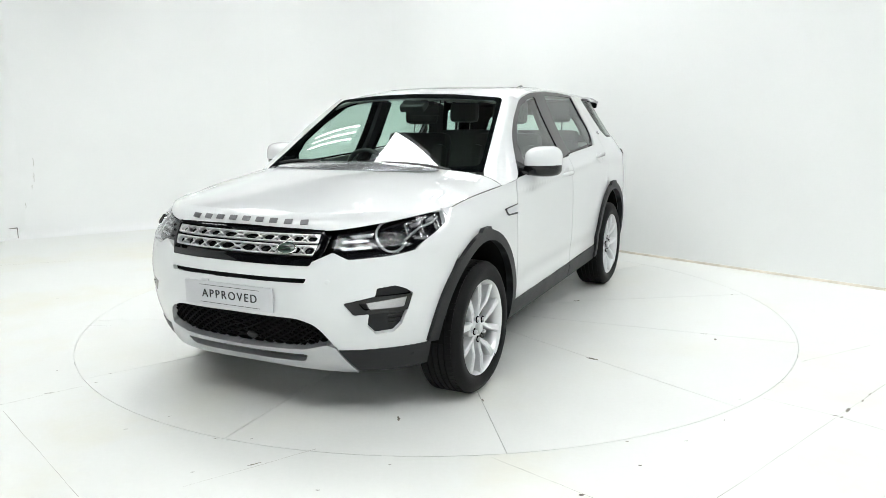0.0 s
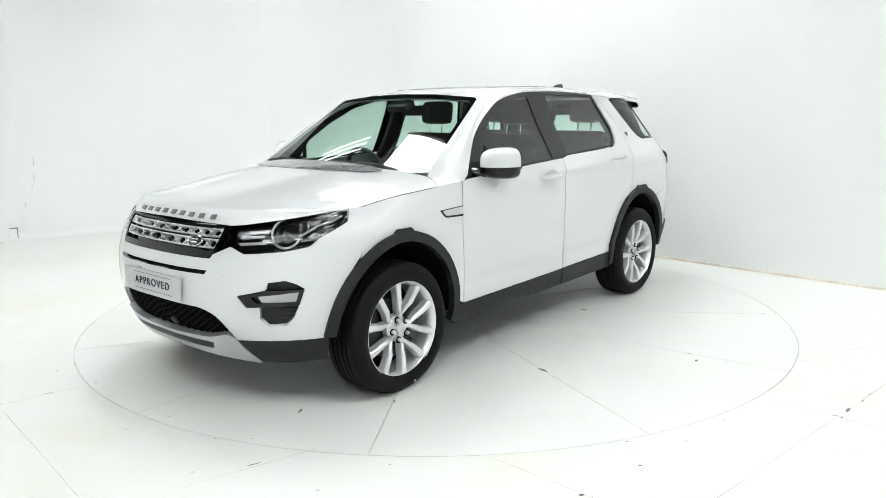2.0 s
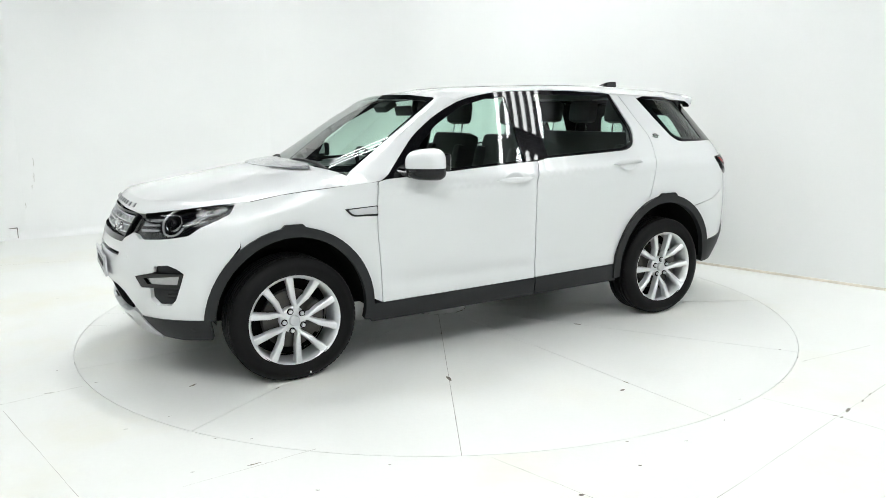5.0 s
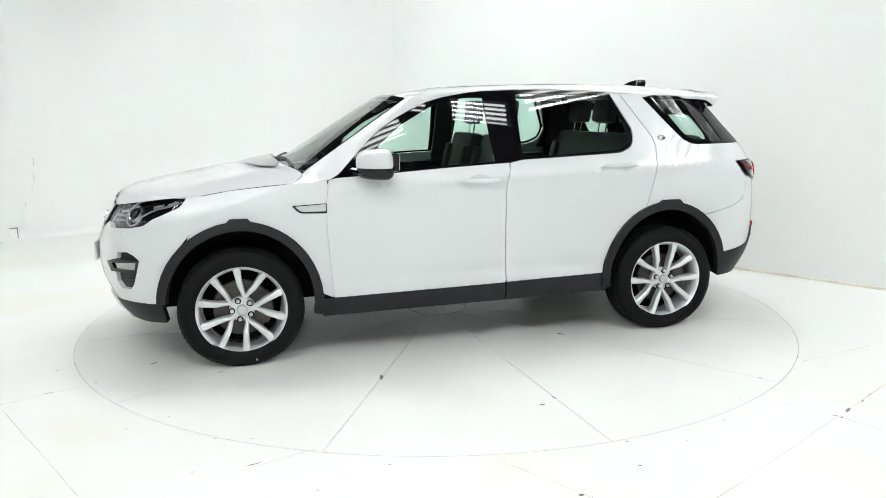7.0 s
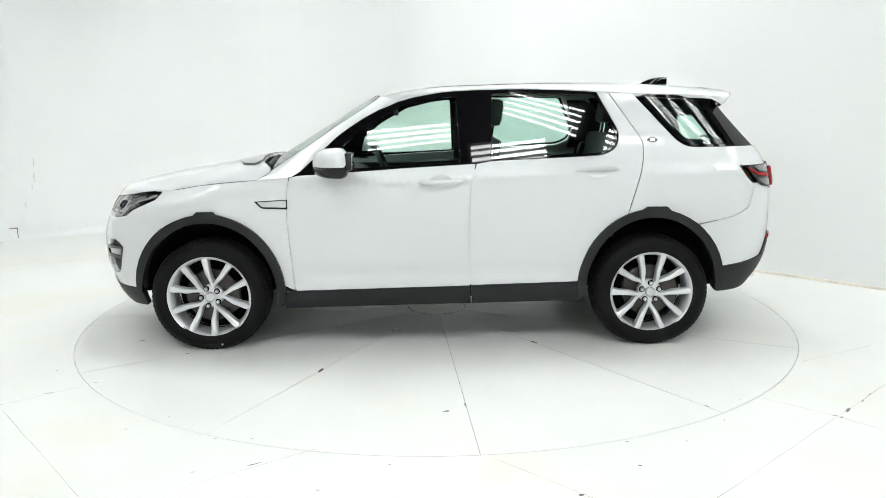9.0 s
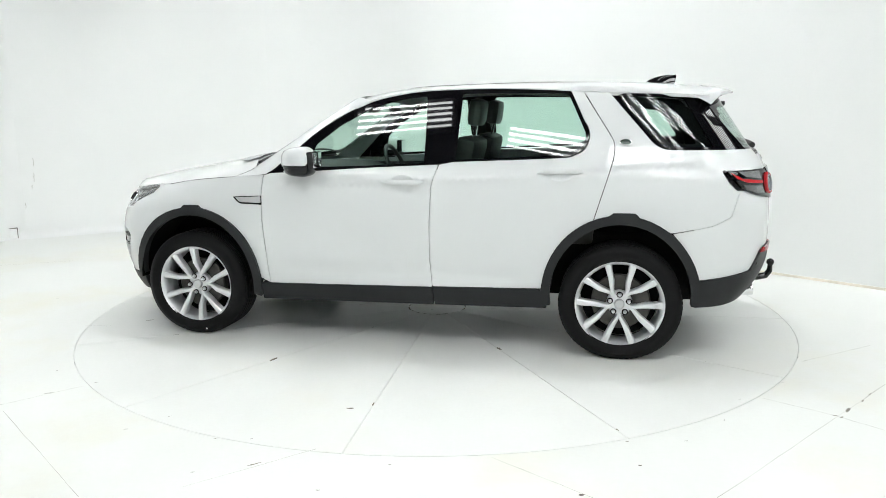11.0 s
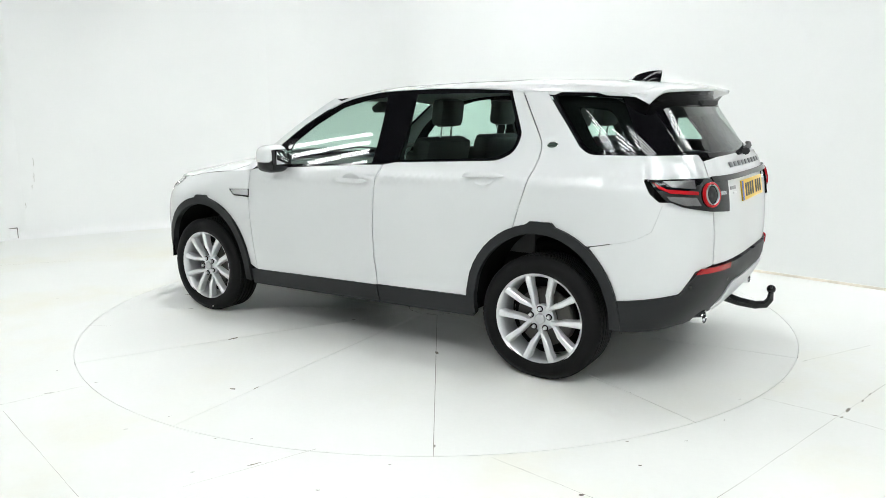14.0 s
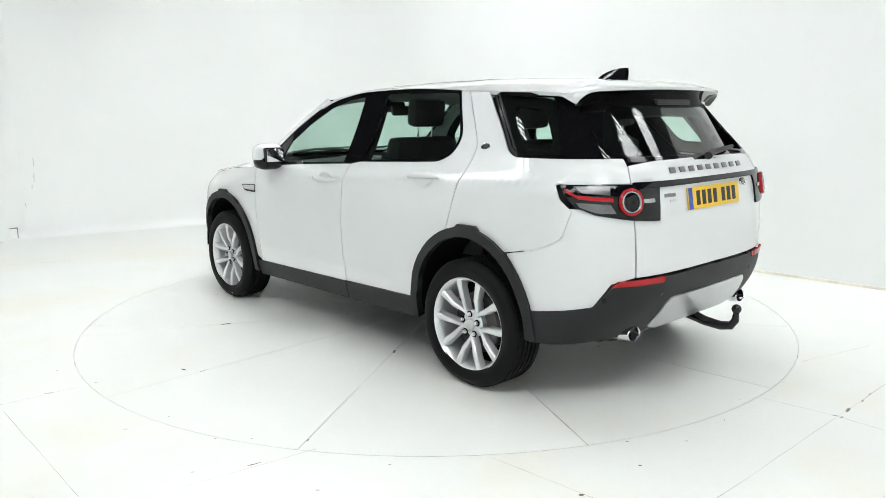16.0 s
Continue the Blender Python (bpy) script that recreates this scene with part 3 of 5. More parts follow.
# roof
rx = np.linspace(0.30, -1.835, 24)
roof_edge = [(float(x), rail_y(float(x)) - 0.001) for x in rx]
skin("roof", [(0.375, 0.0), (0.36, .25), (0.315, .5)] + roof_edge + [(-1.848, .5), (-1.85, .0), (-1.848, -.5)] + [(x, -y) for x, y in reversed(roof_edge)] + [(0.315, -.5), (0.36, -.25)], roof_top, mirror=False, r=0, thick=0.02)
# windscreen
skin("windscreen", [(-.745, 1.118), (-.4, 1.102), (0, 1.098), (.4, 1.102), (.745, 1.118), (.605, 1.53, 0.03), (.3, 1.555), (0, 1.562), (-.3, 1.555), (-.605, 1.53, 0.03)], screen, PANE, mirror=False, r=0.01, thick=0, label="clear tinted windscreen")
skin("windscreen_border", [(-.75, 1.114), (-.4, 1.098), (0, 1.094), (.4, 1.098), (.75, 1.114), (.61, 1.535, 0.03), (.3, 1.56), (0, 1.567), (-.3, 1.56), (-.61, 1.535, 0.03)], screen, GLOSS, mirror=False, r=0.01, off=-.004, thick=0, label="black border of the windscreen",
     holes=[rounded([(-.715, 1.145), (-.4, 1.132), (0, 1.128), (.4, 1.132), (.715, 1.145), (.588, 1.515), (.3, 1.532), (0, 1.538), (-.3, 1.532), (-.588, 1.515)], 0.03)])
# pillar between windscreen and door frame
bm = bmesh.new()
us = np.linspace(0, 1, 13)
inner, mid, outer = [], [], []
for u in us:
    z = 1.118 + (1.535 - 1.118) * u
    y = .748 + (.608 - .748) * u
    pin = Vector((screen_x(y, z) - 0.004, y, z))
    xo = float(np.interp(u, [0, 0.45, 0.75, 1], [0.835, 0.563, 0.40, 0.20]))
    zo = float(np.interp(xo, [0.20, 0.213, 0.424, 0.563, 0.81, 0.86], [1.517, 1.513, 1.403, 1.308, 1.072, 1.06]))
    po = Vector((xo, half_width(xo, zo) + 0.002, zo))
    inner.append(pin)
    outer.append(po)
    mid.append(pin.lerp(po, 0.45) + Vector((0.010, 0.020, 0.014)))
loft(bm, [inner, mid, outer])
both(part("windscreen_pillar", bm, PAINT, car, "", 60))


# corner panel between bonnet, wing and windscreen
bm = bmesh.new()
lo = [Vector((x, half_width(x, wing_line(x)) - 0.001, wing_line(x))) for x in (1.048, 0.99, 0.94, 0.89, 0.845)]
A0, D0 = lo[0].copy(), inner[0].copy()
lo[-1] = outer[0].copy()
hi = [A0] + [Vector((x, y, bonnet_z(x, y))) for x, y in ((1.022, .858), (0.992, .805), (0.985, .765))] + [D0]
loft(bm, [lo, [a.lerp(b, .55) + Vector((0, .010, .006)) * t for a, b, t in zip(lo, hi, (0, .5, .8, 1))][:4] + [mid[0].copy()], hi])
both(part("cowl_corner", bm, PAINT, car, "", 60))


# side glazing and black frames
def evened(outline):
    """The side's surface within an outline, evened out to one smooth second-order sheet."""
    loop = [(q[0], q[1]) for q in outline]
    pts = loop + [(x, z) for x in np.linspace(-2.1, 0.9, 61) for z in np.linspace(1.05, 1.58, 14) if inside((x, z), loop)]
    A = np.array([[1, x, z, x * x, x * z, z * z] for x, z in pts])
    c = [float(k) for k in np.linalg.lstsq(A, np.array([side(x, z)[0].y for x, z in pts]), rcond=None)[0]]

    def lift(x, z):
        y = c[0] + c[1] * x + c[2] * z + c[3] * x * x + c[4] * x * z + c[5] * z * z
        n = Vector((-(c[1] + 2 * c[3] * x + c[4] * z), 1.0, -(c[2] + c[4] * x + 2 * c[5] * z)))
        return Vector((x, y, z)), n.normalized()
    return lift


def band(name, outline, mat, off, label="", r=0.004, thick=0.008, lift=None, **kw):
    return skin(name, outline, lift or side, mat, r=r, off=off, thick=thick, label=label, **kw)


rails = [(float(x), rail_z(float(x))) for x in np.linspace(0.424, -1.05, 16)]
frame_out = [(0.835, 1.068), (0.563, 1.308), (0.50, 1.355)] + rails + [(-1.165, 1.33), (-1.15, 1.232, 0.05), (-1.06, 1.185, 0.04), (-0.368, 1.152), (-0.2, 1.133), (0.145, 1.116), (0.555, 1.09)]
glass_f = [(0.575, 1.112), (0.145, 1.126), (-0.185, 1.142), (-0.165, 1.545, 0.02), (-0.02, 1.530), (0.180, 1.482), (0.385, 1.370), (0.530, 1.255)]
glass_r = [(-0.375, 1.162), (-1.05, 1.195, 0.05), (-1.135, 1.24, 0.05), (-1.15, 1.31, 0.03), (-1.035, 1.55, 0.02), (-0.86, 1.556), (-0.39, 1.56, 0.02)]
DOORS = evened(frame_out)
band("window_frame", frame_out, GLOSS, -0.006, lift=DOORS, label= "gloss black window frames and door pillars", holes=[rounded(glass_f, 0.01, 0.04), rounded(glass_r, 0.01, 0.04)])
band("front_window", glass_f, PANE, -0.012, "", lift=DOORS, thick=0, step=0.03)
band("rear_window", glass_r, DPANE, -0.012, "", lift=DOORS, thick=0, step=0.03)
quarter = [(-1.278, 1.549), (-1.60, 1.540), (-1.80, 1.527), (-1.93, 1.36), (-2.045, 1.224), (-1.60, 1.221, 0.05), (-1.538, 1.25, 0.05)]
qglass = [(-1.32, 1.53, 0.02), (-1.55, 1.525, 0.02), (-1.70, 1.515), (-1.86, 1.24), (-1.61, 1.238, 0.05), (-1.55, 1.262, 0.05)]
QUART = evened(quarter)
band("quarter_frame", quarter, GLOSS, -0.004, lift=QUART, label= "gloss black rear quarter surround", holes=[rounded(qglass, 0.01, 0.04)])
band("quarter_window", qglass, DPANE, -0.008, "", lift=QUART, thick=0, step=0.03)

# tail
skin("tailgate", [(-30, .672), (30, .672), (31.5, .93), (31.5, 1.0), (33, 1.10), (34.5, 1.19), (20, 1.205), (0, 1.21), (-20, 1.205), (-34.5, 1.19), (-33, 1.10), (-31.5, 1.0), (-31.5, .93)], rear, mirror=False, sx=45.0, r=0.01, thick=0.03)
skin("rear_corner", [(30.8, .672), (43, .65), (51.4, .54), (82.1, .491), (85.3, .62), (87.9, .70), (89.4, .755), (87, .770), (84, .784), (78.3, .804), (74, .827), (69.3, .853, 0.02), (64, .985), (52.4, .978), (34.8, .95), (32.2, .94)], rear, sx=45.0, r=0.008, thick=0.03)
skin("rear_shoulder", [(35.2, 1.19), (33.8, 1.112), (46.8, 1.112), (71.5, 1.109), (74, 1.19), (60, 1.222), (36, 1.222)], rear, sx=45.0, r=0.006, thick=0.02)
skin("taillight", [(71.1, 1.105), (46.8, 1.108), (18.9, 1.10), (19.5, .932), (34.8, .946), (52.4, .974), (62.5, 1.010), (67.4, 1.06)], rear, GLOSS, off=0.010, sx=45.0, r=0.008, thick=0.02)
skin("rear_bumper", [(-42.4, .638), (-30, .655), (0, .662), (30, .655), (42.4, .638), (47.8, .59), (51.4, .537), (84, .488), (80, .33), (60, .34), (35, .36), (0, .38), (-35, .36), (-60, .34), (-80, .33), (-84, .488), (-51.4, .537), (-47.8, .59)], rear, CLAD, off=0.012, mirror=False, sx=45.0, r=0.008, thick=0.08, label="dark grey lower rear bumper")
# rear window and spoiler
skin("rear_screen_surround", [(-.74, 1.205), (0, 1.20), (.74, 1.205), (.61, 1.51), (0, 1.53), (-.61, 1.51)], backlight, GLOSS, mirror=False, r=0.01, off=-0.006, thick=0.01, holes=[rounded([(-.60, 1.228), (0, 1.224), (.60, 1.228), (.49, 1.47), (-.49, 1.47)], 0.05)])
skin("rear_screen", [(-.665, 1.22), (0, 1.217), (.665, 1.22), (.545, 1.48), (-.545, 1.48)], backlight, DPANE, mirror=False, r=0.05, off=-0.010, thick=0)
def spoiler_row(w):
    """Across the tail at w from -1 to 1: a row of points from the roof to the trailing edge, its lip and the underside."""
    q, sd = abs(w), (1 if w > 0 else -1)
    u = min(1.0, q / 0.86)
    y = 0.60 * u
    a = Vector((-1.825, y, roof_z(-1.825, y) + 0.003))
    b = Vector((-2.03 + 0.115 * u ** 3, y, 1.562 - 0.014 * u ** 2))
    c = Vector((-1.90 + 0.05 * u ** 3, y * 0.96, 1.503 - 0.012 * u ** 2))
    v = max(0.0, (q - 0.86) / 0.14)
    if v:   # the ends turn down round the corner of the roof
        xe = -1.73
        a = a.lerp(Vector((xe, rail_y(xe) + 0.005, rail_z(xe) + 0.002)), v)
        b = b.lerp(Vector((-1.845, 0.652, 1.476)), v) + Vector((-0.006, 0.016, 0.010)) * math.sin(math.pi * v)
        c = c.lerp(Vector((-1.835, 0.60, 1.470)), v)
    e = b + Vector((0.004, -0.002 * v, -0.013 * (1 - 0.5 * v)))
    m1, m2 = a.lerp(b, 0.4), a.lerp(b, 0.75)
    m1.z += 0.007 * (1 - 0.6 * v)
    m2.z += 0.006 * (1 - 0.6 * v)
    m1.y += 0.006 * v
    m2.y += 0.008 * v
    f = e.lerp(c, 0.5) + Vector((0, 0, 0.010 * (1 - v)))
    return [Vector((p.x, p.y * sd, p.z)) for p in (a, m1, m2, b, e, f, c)]


cs = [spoiler_row(w) for w in np.linspace(-1, 1, 49)]
bm = bmesh.new()
loft(bm, [c[:5] for c in cs])
sp = part("roof_spoiler", bm, PAINT, car, "", 50)
bm = bmesh.new()
loft(bm, [[p + Vector((0, 0, -.001)) for p in c[4:]] for c in cs])
part("underside", bm, GLOSS, sp, "gloss black underside")
bm = bmesh.new()
box(bm, -1.99, -1.90, -.16, .16, 1.47, 1.50, .01)
part("brake_light_housing", bm, TRIM, sp)

# white sheets added behind the shut lines, so their gaps look paler
skin("door_shell", [(0.80, 1.05), (0.145, 1.09), (-0.2, 1.105), (-1.05, 1.15), (-1.30, 1.17), (-1.2, .86), (-1.02, .72), (-0.93, .6), (-0.90, .40), (0.86, .37), (0.90, .6), (1.0, .75), (1.15, .84), (1.15, 1.0)], off=-0.011, thick=0)
skin("quarter_shell", [(-1.63, .772), (-1.75, .782), (-1.88, .81), (-1.92, .85), (-1.62, .83)], off=-.006, thick=0, r=0)
skin("quarter_shell", [(31, .68), (60, .68), (80, .765), (88, .79), (88, .86), (70, 1.0), (50, 1.0), (33, .99)], rear, off=-0.007, thick=0, sx=45.0, r=0)
# dark inner body that closes the gaps
bm = bmesh.new()
box(bm, -2.0, 1.95, -.62, .62, .30, .72, .03)
box(bm, .95, 1.9, -.62, .62, .5, .93, .03)
box(bm, -.93, .86, -.86, .86, .30, .62, .02)
part("underbody", bm, MATT, car, "dark underside and inner body")


HUB_Z = 0.328
LIFT = 0.008   # the body's height over its drawn datum


def wheel(x, y, s, turn):
    w = new("wheel")
    w.parent = car
    w.matrix_basis = pose(x, y, HUB_Z) if s > 0 else pose(x, y, HUB_Z, 0, 0, 180)
    # profile: outward is +y of the wheel
    bm = bmesh.new()
    R, r = 0.356, 0.247
    prof = [(r + .004, .100), (r + .02, .112), (r + .06, .118), (R - .035, .112), (R - .012, .098), (R - .002, .080)]
    for g in (.048, .016, -.016, -.048):
        prof += [(R, g + .006), (R - .008, g + .004), (R - .008, g - .004), (R, g - .006)]
    prof += [(R - .002, -.080), (R - .012, -.098), (R - .035, -.112), (r + .05, -.115), (r, -.10)]
    lathe(bm, prof, "y", 96)
    sag = (HUB_Z + LIFT - 0.0005) / (R + 0.0012)
    for v in bm.verts:   # pressed flatter where it stands
        if v.co.z < 0:
            v.co.z *= 1 - (1 - sag) * (v.co.z / R) ** 2
    part("tyre", bm, RUBBER, w, "", 35)
    # tread blocks on the shoulders
    bm = bmesh.new()
    for k in range(72):
        a = 2 * math.pi * k / 72
        for yy, ww in ((.070, .013), (.032, .010), (0.0, .010), (-.032, .010), (-.070, .013)):
            m = Matrix.Rotation(-a, 4, "Y") @ Matrix.Translation((R - 0.001, yy, 0.008 * math.copysign(1, yy)))
            box(bm, -.004, .0012, -ww, ww, -.0115, .0115, 0, m)
    for v in bm.verts:
        if v.co.z < 0:
            v.co.z *= 1 - (1 - sag) * (v.co.z / R) ** 2
    tagged(part("tread", bm, RUBBER, w, "", 0), kind="stuff")
    rim = part("rim", rim_mesh(turn), ALLOY, w, "bright silver alloy rim with paired spokes", 35)
    for k in range(5):
        bm = bmesh.new()
        a = radians(turn + 72 * k)
        m = Matrix.Translation((0.057 * math.cos(a), .082, 0.057 * math.sin(a)))
        lathe(bm, [(0.0, .012), (.009, .012), (.011, .008), (.011, -.02)], "y", 6, m)
        part("wheel_nut", bm, ALLOY, rim)
        # black ring stands for the shade in the recess round the nut
        bm = bmesh.new()
        lathe(bm, [(.012, .0), (.017, .0015), (.0185, -.004)], "y", 14, m)
        part("nut_recess", bm, MATT, rim)
    bm = bmesh.new()
    lathe(bm, [(0.0, .094), (.024, .092), (.030, .086), (.031, .06)], "y", 24)
    part("centre_cap", bm, SILVER, rim)
    bm = bmesh.new()
    lathe(bm, [(.05, .02), (.16, .02), (.165, .015), (.165, -.01), (.05, -.01)], "y", 40)
    part("brake_disc", bm, DISCM, w)
    bm = bmesh.new()
    arcs = []
    for a in range(145, 222, 7):
        d, up = Vector((math.cos(radians(a)), 0, math.sin(radians(a)))), Vector((0, 1, 0))
        k = .006 if a in (145, 215) else 0
        arcs.append([d * (.095 + k) + up * .045, d * (.172 - k) + up * .048, d * (.180 - k) + up * .040, d * (.180 - k) - up * .005, d * (.095 + k) - up * .005])
    loft(bm, arcs)
    part("brake_caliper", bm, DISCM, w)
    bm = bmesh.new()
    lathe(bm, [(.0, -.06), (.225, -.06), (.23, -.1)], "y", 32)
    part("inner_dish", bm, MATT, w)
    return w


def rim_mesh(turn):
    bm = bmesh.new()
    lathe(bm, [(.232, -.05), (.232, .055), (.236, .075), (.243, .092), (.252, .103), (.257, .106), (.261, .102), (.262, .085)], "y", 60)
    lathe(bm, [(0.0, .068), (.032, .070), (.062, .066), (.073, .054), (.075, 0.0)], "y", 40)
    for k in range(5):
        c = radians(turn + 36 + 72 * k)
        for s in (-1, 1):
            pts = [(.046, 2.0), (.082, 4.6), (.128, 14.2), (.144, 16.2), (.195, 17.8), (.248, 19.0)]
            path = [Vector((math.cos(c + s * radians(da)), 0, math.sin(c + s * radians(da)))) * r for r, da in pts]
            sec = []
            for i, (r, da) in enumerate(pts):
                a = c + s * radians(da)
                d = Vector((math.cos(a), 0, math.sin(a)))
                t = Vector((-math.sin(a), 0, math.cos(a)))
                if 1 <= i <= 4:
                    along = path[i + 1] - path[i - 1]
                    t = Vector((-along.z, 0, along.x)).normalized()
                hw = (.0090, .0105, .0140, .0150, .0165, .0210)[i]
                yo = (.064, .072, .084, .091, .095, .096)[i]
                p = d * r
                up = Vector((0, 1, 0))
                sec.append([p - t * hw * 1.15 + up * (yo - .045), p - t * hw + up * (yo - .006), p - t * hw * .6 + up * yo, p + t * hw * .6 + up * yo, p + t * hw + up * (yo - .006), p + t * hw * 1.15 + up * (yo - .045)])
            loft(bm, sec)
    return bm


HUB_Y = 0.822
for wx in (1.37, -1.37):
    lw = wheel(wx, HUB_Y, 1, 68 if wx > 0 else 18)
    if wx > 0:
        bm = bmesh.new()
        lathe(bm, [(0, .002), (.0055, .0018), (.006, 0)], "y", 12, Matrix.Translation((.302 * math.cos(radians(257)), .117, .302 * math.sin(radians(257)))))
        part("paint_dot", bm, WALLM, lw, "small white paint dot on the tyre")
    wheel(wx, -HUB_Y, -1, 50)


# ---- car details ----
def spot(lift, a, b, off=0.0, up=Vector((0, 0, 1))):
    """A frame on a surface: x along it, y up it, z outwards."""
    p, n = lift(a, b)
    x = up.cross(n).normalized()
    y = n.cross(x)
    m = Matrix((x, y, n)).transposed().to_4x4()
    m.translation = p + n * off
    return m


def writing(text, size, mat, parent, m, depth=0.0015):
    c = bpy.data.curves.new("writing", "FONT")
    c.body, c.size, c.extrude, c.align_x, c.align_y = text, size, depth, "CENTER", "CENTER"
    c.space_character = 1.3
    o = bpy.data.objects.new("writing", c)
    scene.collection.objects.link(o)
    me = bpy.data.meshes.new_from_object(o.evaluated_get(bpy.context.evaluated_depsgraph_get()))
    bpy.data.objects.remove(o)
    me.materials.clear()
    me.materials.append(mat)
    ob = new("lettering", me)
    ob.parent = parent
    ob.matrix_basis = m
    return ob


def plate_box(name, m, w, h, d, mat, parent, bevel=0.003, label=""):
    bm = bmesh.new()
    box(bm, -w / 2, w / 2, -h / 2, h / 2, -d, 0, bevel)
    ob = part(name, bm, mat, parent, label)
    ob.matrix_basis = m
    return ob


def oval(name, m, a, b, d, mat, parent, label="", rim=None):
    bm = bmesh.new()
    lathe(bm, [(0.0, d), (0.75, d * .9), (0.95, d * .5), (1.0, 0.0)], "z", 28)
    bmesh.ops.scale(bm, vec=(a, b, 1), verts=bm.verts)
    ob = part(name, bm, mat, parent, label)
    ob.matrix_basis = m
    if rim:
        bm = bmesh.new()
        lathe(bm, [(0.94, d * .6), (1.0, d * 1.25), (1.1, d * .9), (1.12, -0.002)], "z", 28)
        bmesh.ops.scale(bm, vec=(a, b, 1), verts=bm.verts)
        part("rim", bm, rim, ob)
        for k in (-1, 1):
            bm = bmesh.new()
            box(bm, -a * .5, a * .5, k * b * .3 - b * .1, k * b * .3 + b * .1, d, d + .0008)
            part("bar", bm, rim, ob, smooth=0)
    return ob


# grille bars with six-sided holes
grille = new("grille")
grille.parent = car
for zt, zb, wdt in ((.904, .868, 24.0), (.857, .815, 23.0)):
    hs = []
    zm, hh = (zt + zb) / 2, (zt - zb) * 0.37
    n = 10
    for k in range(n):
        c = (k - (n - 1) / 2) * (2 * wdt / (n + 0.3))
        u = 1.95
        hs.append([(c - u, zm), (c - u * .5, zm + hh), (c + u * .5, zm + hh), (c + u, zm), (c + u * .5, zm - hh), (c - u * .5, zm - hh)])
        if k < n - 1:
            c2 = c + wdt / (n + 0.3)
            hs.append([(c2 - 1.0, zm + hh), (c2 + 1.0, zm + hh), (c2 + .25, zm + hh * .28), (c2 - .25, zm + hh * .28)])
            hs.append([(c2 - 1.0, zm - hh), (c2 + 1.0, zm - hh), (c2 + .25, zm - hh * .28), (c2 - .25, zm - hh * .28)])
    part("grille_bar", panel(rounded([(-wdt, zt), (wdt, zt), (wdt - 0.6, zb), (-wdt + 0.6, zb)], 0.004, 0.03, DEG), front, off=-0.006, thick=0.022, step=0.03, sx=DEG, holes=hs), BRIGHT, grille, "satin silver grille bar with six-sided holes", 40)
skin("grille_frame", [(-25.6, .918), (25.6, .918), (21.2, .766), (-21.2, .766)], front, GLOSS, off=0.002, mirror=False, sx=DEG, r=0.01, thick=0.03, parent=grille,
     holes=[rounded([(-24.4, .909), (24.4, .909), (21.4, .795), (-21.4, .795)], 0.006, 0.04, DEG)])
oval("badge", spot(front, 13.5, .838, .004), .046, .026, .006, GREEN, grille, "dark green oval badge with a silver rim", CHROME)

# lower honeycomb grille
bm = bmesh.new()
low_out = [(-26, .40), (-23, .49), (-17.3, .522), (17.3, .522), (23, .49), (26, .40), (18, .372), (-18, .372)]
row = 0
z = .365
while z < .53:
    ph = -28.0 + (1.5 if row % 2 else 0)
    while ph < 28:
        if inside((ph, z), low_out):
            ring = []
            for f, off in ((1.0, -0.022), (0.72, -0.020), (0.66, -0.045)):
                ring.append([])
                for k in range(6):
                    a = radians(60 * k)
                    p, n = front(ph + 1.75 * f * math.cos(a), z + 0.0155 * f * math.sin(a))
                    ring[-1].append(bm.verts.new(p + n * off))
            for r0, r1 in zip(ring, ring[1:]):
                for k in range(6):
                    bm.faces.new((r0[k], r0[(k + 1) % 6], r1[(k + 1) % 6], r1[k]))
        ph += 3.0
    z += 0.0150
    row += 1
tagged(part("grille_mesh", bm, MATT, car, "black honeycomb lower grille", 0), kind="stuff")
oval("tow_eye_cover", spot(front, 2.5, .405, -.016), .03, .02, .01, CLAD, car)

# plate with its one readable word
PM = spot(front, 0.0, .609, .016)
fp = plate_box("number_plate", PM, .525, .114, .012, PLATE, car, label="grey display plate with one word between two lines")
writing("APPROVED", .055, INK, fp, Matrix.Translation((0.01, -.002, .001)))
for yy in (.040, -.044):
    plate_box("line", Matrix.Translation((0.01, yy, .0012)), .36, .002, .001, INK, fp, 0)
plate_box("plate_tab", spot(front, -6, .667, .006), .05, .012, .01, PLATE, car)

# letters on the bonnet's lip, as plain silver bars
for k in range(9):
    y = -.315 + .645 * k / 8
    best = min(LIP, key=lambda c: abs(c[1].y - y))
    p, q = best[1], best[2]
    t = (q - p).normalized()
    x = Vector((0, 1, 0)) - t * t.y
    x.normalize()
    n = x.cross(t)
    m = Matrix((x, t, n)).transposed().to_4x4()
    m.translation = Vector((p.x, y, p.z)).lerp(Vector((q.x, y, q.z)), 0.25) + n * 0.006
    plate_box("bonnet_letter_bar", m, .042, .026, .006, DARK_SILVER, car, 0.0015)


